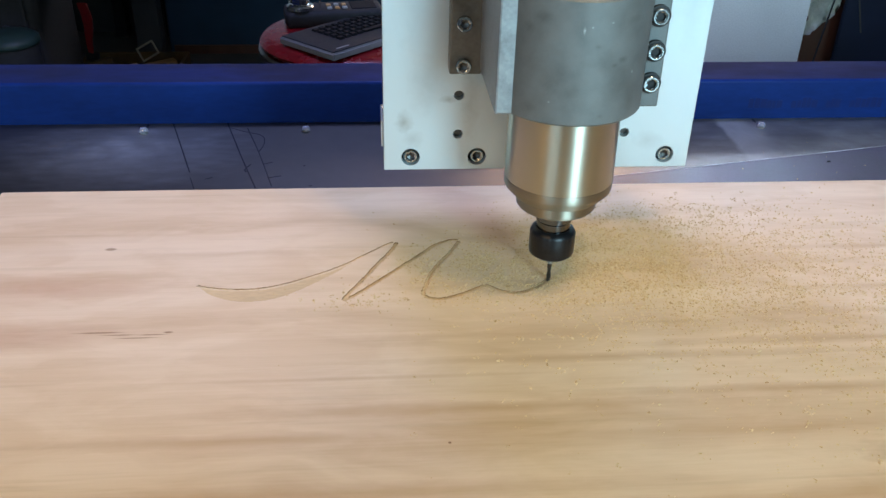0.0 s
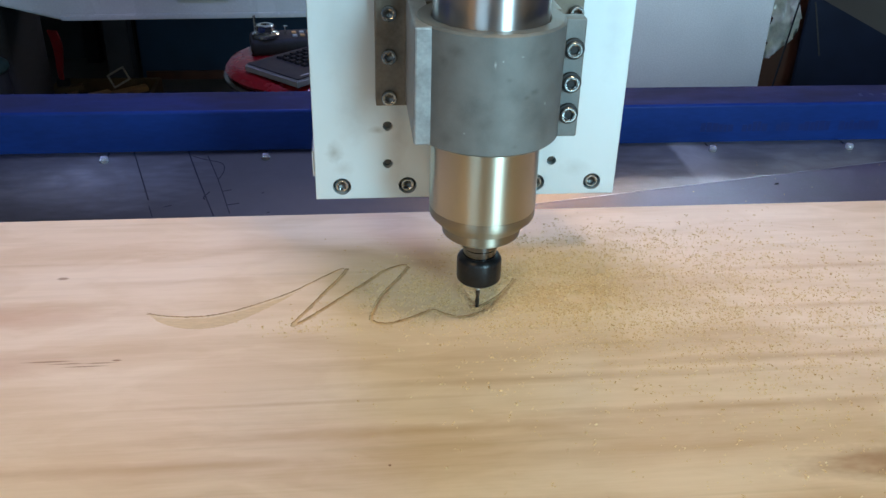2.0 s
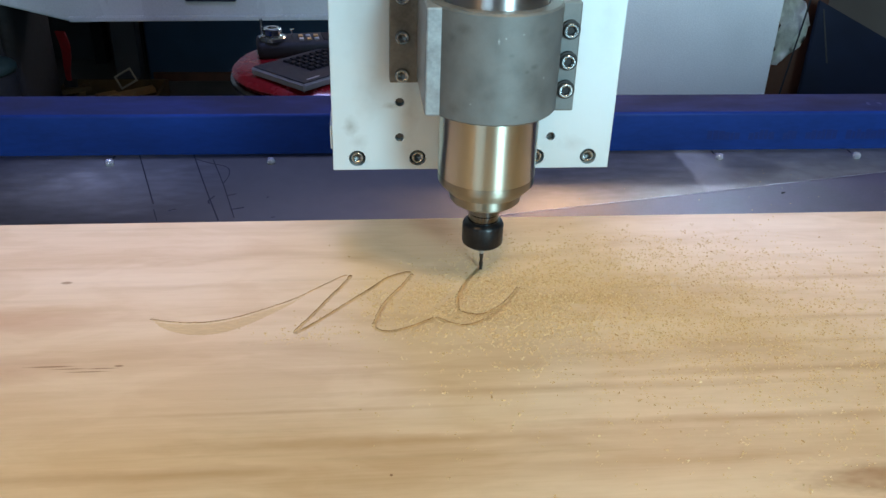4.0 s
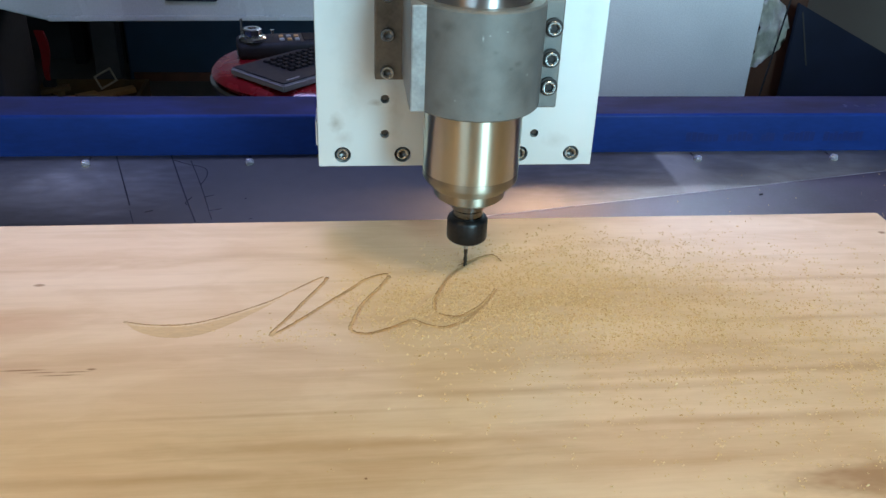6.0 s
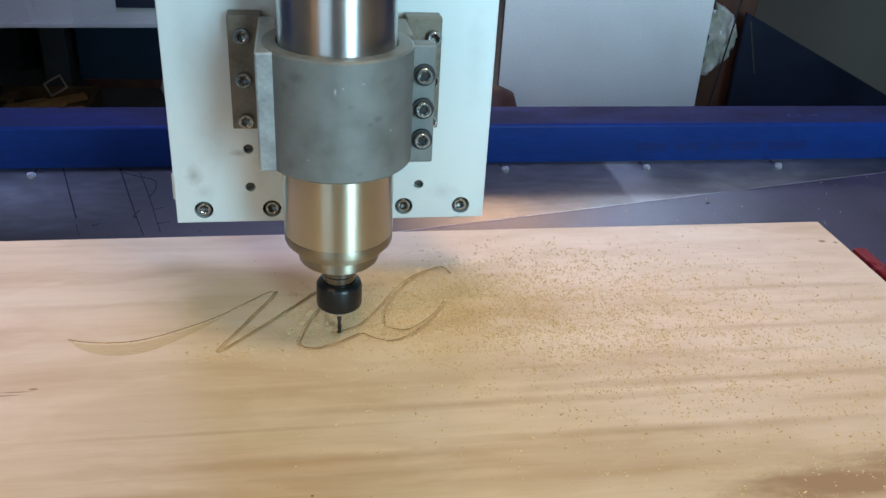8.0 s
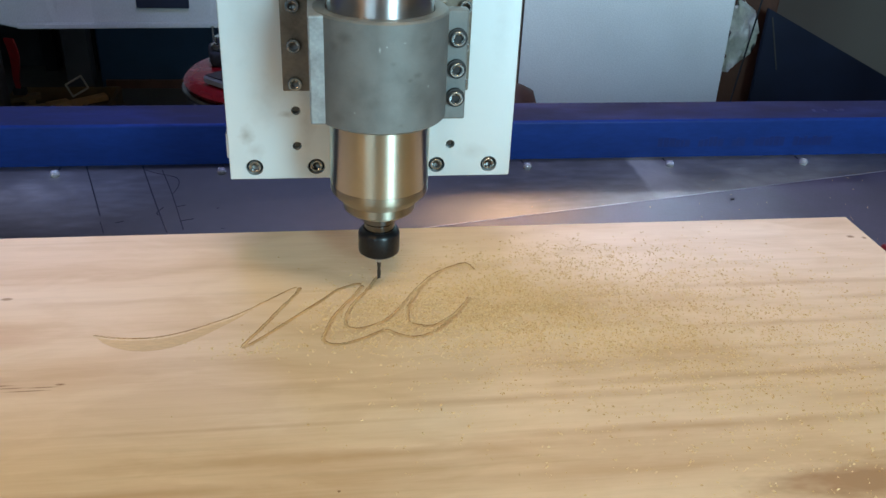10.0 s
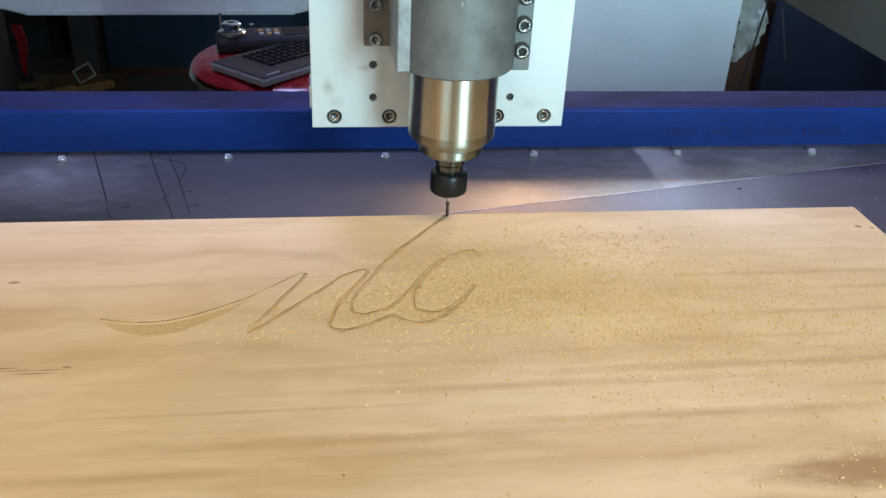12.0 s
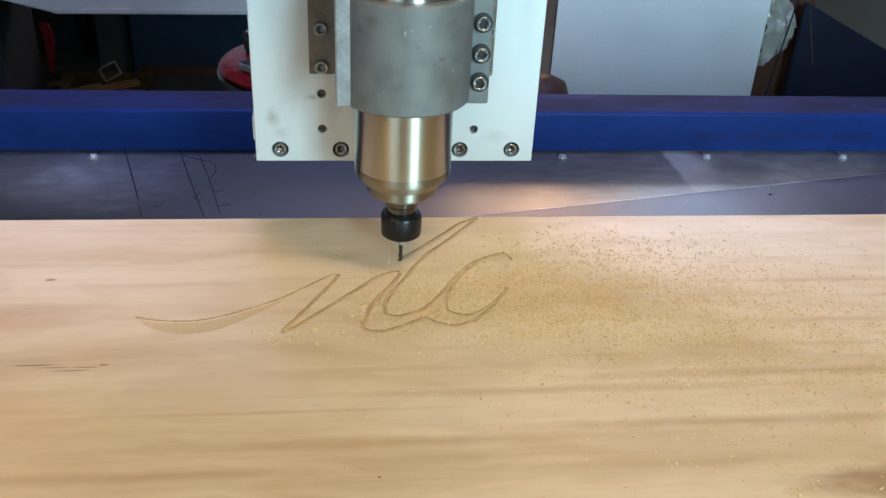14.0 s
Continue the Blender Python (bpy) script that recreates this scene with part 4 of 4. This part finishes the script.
def nut():
    """Collet nut: a round black body with shallow spanner slots and a bevelled rim."""
    b = bmesh.new()
    n = 72
    rows = []
    for r, z in ((0.0075, 0.0262), (0.0150, 0.0262), (0.0172, 0.0282), (0.0176, 0.0300), (0.0176, 0.0455), (0.0168, 0.0475), (0.0150, 0.0492), (0.0138, 0.0500), (0.0132, 0.0500)):
        ring = []
        for i in range(n):
            slot = 0.0004 if (i % 12) < 2 and r > 0.0165 and z > 0.044 else 0.0
            a = 2 * math.pi * i / n
            ring.append(b.verts.new(((r - slot) * math.cos(a), (r - slot) * math.sin(a), z)))
        rows.append(ring)
    for a, c in zip(rows, rows[1:]):
        for i in range(n):
            b.faces.new((a[i], a[(i + 1) % n], c[(i + 1) % n], c[i]))
    b.faces.new(rows[0][::-1])
    b.faces.new(rows[-1])
    return b


part("collet_nut", nut(), BLACK, head, "black oxide collet nut", 30)
part("collet", lathe([(0.0030, 0.0245), (0.0062, 0.0250), (0.0072, 0.0263)], 32), STEEL, head, "steel collet", 30)


def cutter():
    """Slim two-flute cutter on a short shank; its flutes wind round it."""
    b = bmesh.new()
    rows = []
    for k in range(15):
        z = -0.0015 + 0.0180 * k / 14
        turn = 7.0 * k / 14
        rows.append([b.verts.new((r * math.cos(a + turn), r * math.sin(a + turn), z)) for r, a in ((0.0018, 0.0), (0.0018, 0.7), (0.0014, 1.5), (0.0015, 2.4), (0.0018, 3.14), (0.0018, 3.84), (0.0014, 4.64), (0.0015, 5.54))])
    for a, c in zip(rows, rows[1:]):
        for i in range(8):
            b.faces.new((a[i], a[(i + 1) % 8], c[(i + 1) % 8], c[i]))
    b.faces.new(rows[0][::-1])
    b.faces.new(rows[-1])
    return b


part("shank", lathe([(0.0016, 0.0160), (0.0024, 0.0172), (0.0024, 0.0246)], 24), STEEL, head, "bright steel shank", 30)
part("cutter", cutter(), CARBIDE, head, "dark two-flute engraving cutter", 30)


# ---- the gantry that carries the head along the bed, unseen ----
gantry = empty("gantry", "tall blue steel gantry, unseen, shading the tube light", "gantry")
# bridge height is set to keep the tube light off the board's front
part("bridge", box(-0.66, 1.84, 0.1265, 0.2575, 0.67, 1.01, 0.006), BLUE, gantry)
for x in (-0.66, 1.76):
    part("upright", box(x, x + 0.08, 0.1265, 0.2575, BED_Z - 0.10, 0.6696, 0.006), BLUE, gantry)
for z in (0.71, 0.94):
    part("rail", box(-0.60, 1.78, 0.1215, 0.1263, z, z + 0.025, 0.002), STEEL, gantry)

# ---- the workshop behind ----


def stool():
    cx, cy, top = 0.305, 0.945, -0.135
    s = empty("round_stool", "round red vinyl stool with a chrome rim", "stool", at=pose(cx, cy, 0))
    seat = part("seat", lathe([(0.060, top - 0.026), (0.165, top - 0.025), (0.176, top - 0.020), (0.180, top - 0.013), (0.174, top - 0.006), (0.155, top - 0.001), (0.10, top), (0.02, top)], 64), RED, s, "padded red vinyl seat", 60)
    part("rim", lathe([(0.174, top - 0.034), (0.182, top - 0.033), (0.1845, top - 0.028), (0.182, top - 0.023), (0.176, top - 0.021)], 64), DULL_CHROME, seat, "chrome band round the seat", 60)
    part("post", lathe([(0.026, FLOOR_Z + 0.03), (0.026, top - 0.05)], 24), CHROME, s, smooth=40)
    part("base", lathe([(0.20, FLOOR_Z), (0.21, FLOOR_Z + 0.008), (0.05, FLOOR_Z + 0.04), (0.03, FLOOR_Z + 0.06)], 40), CHROME, s, smooth=40)
    return top


SEAT = stool()


def keyboard():
    """Origin at its near corner, x along the long edge, y along the short one."""
    k = empty("keyboard", "dark computer keyboard with a grey edge, lying on the stool", "keyboard", at=pose(0.274, 0.757, SEAT - 0.001, 0, 0, 45))
    part("case", prism([(0, 0.003), (0.30, 0.003), (0.30, 0.016), (0, 0.016)], 0.0, 0.145, bevel=0.002), GREY_PLASTIC, k, "light grey case")
    part("deck", box(0.003, 0.297, 0.003, 0.142, 0.0162, 0.0185, 0.001), DARK_PLASTIC, k, "dark top panel")
    b = bmesh.new()
    bmesh.ops.create_cube(b, size=1, matrix=Matrix.LocRotScale((0, 0, 0.002), None, (0.0122, 0.0122, 0.004)))
    for v in b.verts:
        if v.co.z > 0.002:
            v.co.x *= 0.8
            v.co.y *= 0.8
    one = bpy.data.meshes.new("key")
    b.to_mesh(one)
    b.free()
    one.materials.append(KEYCAP)
    for row in range(5):
        for col in range(14):
            if row == 0 and 3 < col < 9:
                continue
            ob = new("key", one)
            ob.parent = k
            ob.location = (0.066 + 0.0162 * col, 0.052 + 0.0165 * row, 0.0185)
    part("space_bar", box(0.066 + 0.0162 * 3.6, 0.066 + 0.0162 * 8.4, 0.046, 0.058, 0.0185, 0.0222, 0.001), KEYCAP, k)
    part("badge", box(0.020, 0.050, 0.012, 0.0155, 0.0185, 0.0190), GREY_PLASTIC, k, "small pale mark on the corner")


keyboard()


def tester():
    t = empty("black_instrument", "black box with buttons and a dark screen, lying on the stool", "instrument", at=pose(0.275, 1.005, SEAT - 0.001, 0, 0, 9))
    part("case", box(-0.105, 0.09, -0.035, 0.045, 0.0, 0.032, 0.010, seg=3), DARK_PLASTIC, t, smooth=50)
    part("screen", box(0.025, 0.075, -0.022, 0.030, 0.0315, 0.0335, 0.001), KEYCAP, t, "dark screen")
    for i in range(3):
        for j in range(2):
            part("button", box(-0.022 + 0.015 * i, -0.013 + 0.015 * i, -0.018 + 0.022 * j, -0.006 + 0.022 * j, 0.0315, 0.0350, 0.001), SCRAP if (i + j) % 2 else GREY_PLASTIC, t)
    part("peg", lathe([(0.002, 0.031), (0.002, 0.047), (0.0045, 0.048), (0.0045, 0.050)], 12, m=pose(-0.035, 0.0, 0)), CHROME, t)


tester()


def collet_holder():
    c = empty("spare_collet_nut", "bright steel collet nut on a flanged ring", "machine part", at=pose(0.203, 0.985, SEAT + 0.031))
    part("flange", lathe([(0.024, 0), (0.0265, 0.002), (0.0265, 0.007), (0.022, 0.010)], 40), CHROME, c, smooth=40)
    part("nut", lathe([(0.0175, 0.0105), (0.0185, 0.012), (0.0185, 0.023), (0.016, 0.025), (0.010, 0.025), (0.0095, 0.019)], 8), CHROME, c, smooth=20)
    part("stem", lathe([(0.0025, 0.0105), (0.0025, 0.042)], 12, m=pose(-0.021, 0.004, 0)), CHROME, c, smooth=40)


collet_holder()

# white appliance front with cut lower corners, over a dark gap
ap = empty("white_appliance", "glossy white appliance front above a dark gap", "appliance")
part("front", prism([(-0.49, -0.326), (0.30, -0.316), (0.47, -0.270), (0.47, 0.35), (-0.90, 0.35), (-0.90, -0.222)], 1.96, 2.0, bevel=0.006), APPLIANCE, ap)
part("lip", prism([(-0.485, -0.3255), (0.297, -0.3155), (0.297, -0.300), (-0.485, -0.309)], 1.948, 1.9595, bevel=0.003), APPLIANCE, ap, "rounded lower lip")
part("vent", box(-0.14, 0.01, 1.950, 1.9596, -0.262, -0.215, 0.003), NAVY, ap, "dark slot in the front")
part("cabinet", box(-0.88, 0.46, 2.001, 2.45, -0.22, 0.34, 0.004), APPLIANCE, ap)
for x in (-0.86, 0.40):
    part("foot", box(x, x + 0.04, 2.38, 2.42, FLOOR_Z, -0.22, 0.003), SHADOW_GREY, ap)

cab = empty("blue_cabinet", "dark blue metal cabinet standing in shade", "cabinet")
part("body", box(-0.52, 1.05, 3.0, 3.45, FLOOR_Z, -0.05, 0.006), CABINET_BLUE, cab)
# added dark panel and posts; they hide the wall so the corner stays dark
rack = empty("dark_backing", "dark steel posts and panel, added to darken the background", "rack")
part("back_panel", box(-1.9, -0.53, 3.30, 3.32, FLOOR_Z, 0.6, 0.003), SHADOW_GREY, rack)
for x in (-1.9, -1.2, -0.80, -0.58):
    part("upright", box(x, x + 0.05, 3.22, 3.2998, FLOOR_Z, 0.6, 0.004), DARK_PLASTIC, rack)
for z in (-0.62, -0.25, 0.15):
    part("shelf", box(-1.85, -0.585, 3.10, 3.2198, z, z + 0.03, 0.003), SHADOW_GREY, rack)
part("plinth", box(-0.50, 1.03, 2.985, 2.9995, FLOOR_Z, FLOOR_Z + 0.035), BROWN, cab)

# scraps on the floor
scraps = random.Random(8)
for i in range(14):
    x, y = scraps.uniform(-0.78, -0.40), scraps.uniform(2.35, 2.75)
    ln, w = scraps.uniform(0.07, 0.2), scraps.uniform(0.02, 0.05)
    b = box(-ln / 2, ln / 2, -w / 2, w / 2, 0, 0.018, 0.0015)
    o = part("wood_scrap", b, SCRAP if i % 3 else CARD)
    o.matrix_basis = pose(x, y, FLOOR_Z + 0.0 + 0.019 * (i // 2), scraps.uniform(-6, 6), scraps.uniform(-6, 6), scraps.uniform(0, 180))
    tagged(o, "short offcut of wood on the scrap heap", "offcut", "scrap heap")
crate = empty("scrap_crate", "low cardboard crate full of offcuts", "crate")
part("side", box(-0.80, -0.40, 2.32, 2.335, FLOOR_Z, FLOOR_Z + 0.07, 0.002), CARD, crate)
part("side", box(-0.80, -0.40, 2.785, 2.80, FLOOR_Z, FLOOR_Z + 0.07, 0.002), CARD, crate)
part("side", box(-0.80, -0.785, 2.3352, 2.7848, FLOOR_Z, FLOOR_Z + 0.07, 0.002), CARD, crate)
part("side", box(-0.415, -0.40, 2.3352, 2.7848, FLOOR_Z, FLOOR_Z + 0.07, 0.002), CARD, crate)
part("bottom", box(-0.7848, -0.4152, 2.3352, 2.7848, FLOOR_Z + 0.002, FLOOR_Z + 0.006), CARD, crate)
FRAME_WOOD = worn("greyed_pine", (0.42, 0.37, 0.28), 0.6, scale=40)
fr = empty("small_wooden_frame", "small square pine frame propped on the scraps", "frame", at=pose(-0.482, 2.47, -0.670, 62, -28, 10))
for x0, x1, y0, y1 in ((-0.034, 0.034, -0.027, -0.022), (-0.034, 0.034, 0.022, 0.027), (-0.034, -0.029, -0.0218, 0.0218), (0.029, 0.034, -0.0218, 0.0218)):
    part("rail", box(x0, x1, y0, y1, -0.006, 0.006, 0.001), FRAME_WOOD, fr)
post = empty("grey_post", "dark grey steel post in shade", "post")
part("column", box(-0.62, -0.52, 2.86, 2.94, FLOOR_Z, 0.5, 0.006), SHADOW_GREY, post)
part("base_plate", box(-0.70, -0.45, 2.82, 2.98, FLOOR_Z, FLOOR_Z + 0.012, 0.002), SHADOW_GREY, post)
STRAP_RED = worn("dusty_red_webbing", (0.30, 0.010, 0.014), 0.6, scale=60)
hose = empty("red_strap", "red strap hanging down in the dark", "strap")
b = bmesh.new()
rows = []
for k in range(13):
    u = k / 12
    z = -0.505 - 0.18 * u
    x = -0.697 + 0.010 * u + 0.007 * math.sin(5 * u)
    rows.append([b.verts.new((x + s * (0.013 + 0.005 * math.sin(3 * u + 1)), 2.5 + yy, z)) for s, yy in ((-1, 0), (1, -0.01), (1, 0.004), (-1, 0.014))])
for a, c in zip(rows, rows[1:]):
    for i in range(4):
        b.faces.new((a[i], a[(i + 1) % 4], c[(i + 1) % 4], c[i]))
part("strap", b, STRAP_RED, hose, smooth=60)
part("buckle", box(-0.712, -0.668, 2.488, 2.512, -0.71, -0.685, 0.003), DARK_PLASTIC, hose)
GREEN = worn("dull_green_plastic", (0.018, 0.042, 0.037), 0.5, scale=30, amount=0.3)
canister = empty("green_canister", "dull green plastic canister with a rounded lid", "canister", at=pose(-0.725, 1.87, FLOOR_Z))
part("drum", lathe([(0.080, 0.0), (0.084, 0.006), (0.084, 0.395), (0.080, 0.400)], 40), DARK_PLASTIC, canister, "dark drum below the lid", 40)
part("lid", lathe([(0.087, 0.4002), (0.090, 0.405), (0.088, 0.418), (0.072, 0.428), (0.030, 0.433), (0.004, 0.434)], 40), GREEN, canister, "rounded green lid", 60)
dc = empty("dark_cabinet", "black cabinet standing in the dark", "cabinet")
part("body", box(-1.6, -0.70, 2.07, 2.44, FLOOR_Z, -0.29, 0.03, seg=4), DARK_PLASTIC, dc, smooth=50)
part("door", box(-1.58, -0.73, 2.05, 2.0698, FLOOR_Z + 0.05, -0.33, 0.008), DARK_PLASTIC, dc)
part("handle", box(-0.80, -0.78, 2.035, 2.0498, -0.60, -0.45, 0.004), SHADOW_GREY, dc)

# white panel with a bag hung on its edge
LAMINATE = worn("smooth_laminate", (0.83, 0.845, 0.85), 0.38, scale=5, amount=0.07, grain=300, relief=0.02)
wp = empty("laminate_board", "tall white laminate board standing on the floor", "board")
part("face", box(0.885, 1.424, 1.36, 1.3645, FLOOR_Z, 0.22, 0.001), LAMINATE, wp)
part("core", box(0.887, 1.4225, 1.3646, 1.385, FLOOR_Z, 0.2185, 0.001), CARD, wp, "brown chipboard core")
part("edge_strip", box(1.4226, 1.4242, 1.3646, 1.385, FLOOR_Z, 0.22, 0.0005), LAMINATE, wp)
film = bmesh.new()
rngf = np.random.RandomState(2)
cols, nrow = 7, 9
g = []
for j in range(nrow):
    v = j / (nrow - 1)
    z = -0.095 - 0.19 * v
    half = 0.030 * math.sin(math.pi * (0.12 + 0.80 * v)) + 0.010
    g.append([film.verts.new((1.418 + half * (i / (cols - 1)) * 2.3 + 0.012 * v + rngf.normal(0, 0.003), 1.375 + rngf.normal(0, 0.013), z + 0.03 * (i / (cols - 1)) * (1 if v > 0.7 else 0) + rngf.normal(0, 0.004))) for i in range(cols)])
for j in range(nrow - 1):
    for i in range(cols - 1):
        film.faces.new((g[j][i], g[j][i + 1], g[j + 1][i + 1], g[j + 1][i]))
bmesh.ops.solidify(film, geom=film.faces[:], thickness=0.004)
bag = empty("plastic_bag", "crumpled translucent plastic bag hung beside the panel", "bag")
part("film", film, FILM, bag, smooth=180)
part("cord", lathe([(0.0022, 0), (0.0022, 0.34)], 10, m=pose(1.455, 1.345, -0.36, 0, 6.5, 0)), DARK_PLASTIC, bag)
brown = empty("brown_stand", "dark brown wooden stand in shade", "stand")
part("upright", box(1.425, 1.62, 1.50, 1.56, FLOOR_Z, 0.3, 0.006), BROWN, brown)
part("rail", box(1.425, 1.75, 1.46, 1.4998, -0.52, -0.44, 0.004), BROWN, brown)
gus = empty("blue_gusset", "dark blue steel gusset with a sloping top edge", "machine part")
part("web", prism([(1.5595, -0.125), (3.079, FLOOR_Z), (1.5595, FLOOR_Z)], 1.44, 1.452, bevel=0.003), NAVY, gus)
part("scratch", prism([(1.573, -0.148), (1.5765, -0.148), (1.621, -0.291), (1.6165, -0.291)], 1.4382, 1.4396), worn("bare_scratch", (0.055, 0.05, 0.045), 0.6), gus, "long pale scratch in the paint")
tagged(part("rolled_bundle", lathe([(0.05, 0), (0.062, 0.02), (0.064, 0.07), (0.05, 0.11), (0.02, 0.125)], 24, m=pose(0.86, 1.30, -0.41)), BROWN, smooth=60), "dark brown rolled bundle leaning by the panel", "bundle")
tagged(part("bundle_shelf", box(0.78, 0.884, 1.22, 1.40, FLOOR_Z, -0.41, 0.004), BROWN), "dark brown box under the tan bundle", "box")


tagged(part("grey_partition", box(1.70, 3.6, 2.3, 2.36, FLOOR_Z, 0.9, 0.004), PARTITION), "plain grey-brown partition behind the machine", "partition")

# ---- what moves ----


def motions():
    rows = []
    for k in range(141):
        t = k * 0.1
        x, y = tool_at(t)
        rows.append((t, pose(x + 0.0015, y, 0)))
    walk(head, rows)
    walk(gantry, [(t, pose(0, m.translation.y, 0)) for t, m in rows])
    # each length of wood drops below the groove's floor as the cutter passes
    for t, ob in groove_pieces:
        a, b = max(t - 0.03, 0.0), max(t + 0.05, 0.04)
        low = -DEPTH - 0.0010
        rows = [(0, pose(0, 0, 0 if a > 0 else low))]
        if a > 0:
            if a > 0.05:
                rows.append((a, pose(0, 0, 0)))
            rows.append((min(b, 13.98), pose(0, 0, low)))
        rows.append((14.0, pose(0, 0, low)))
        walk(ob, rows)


motions()
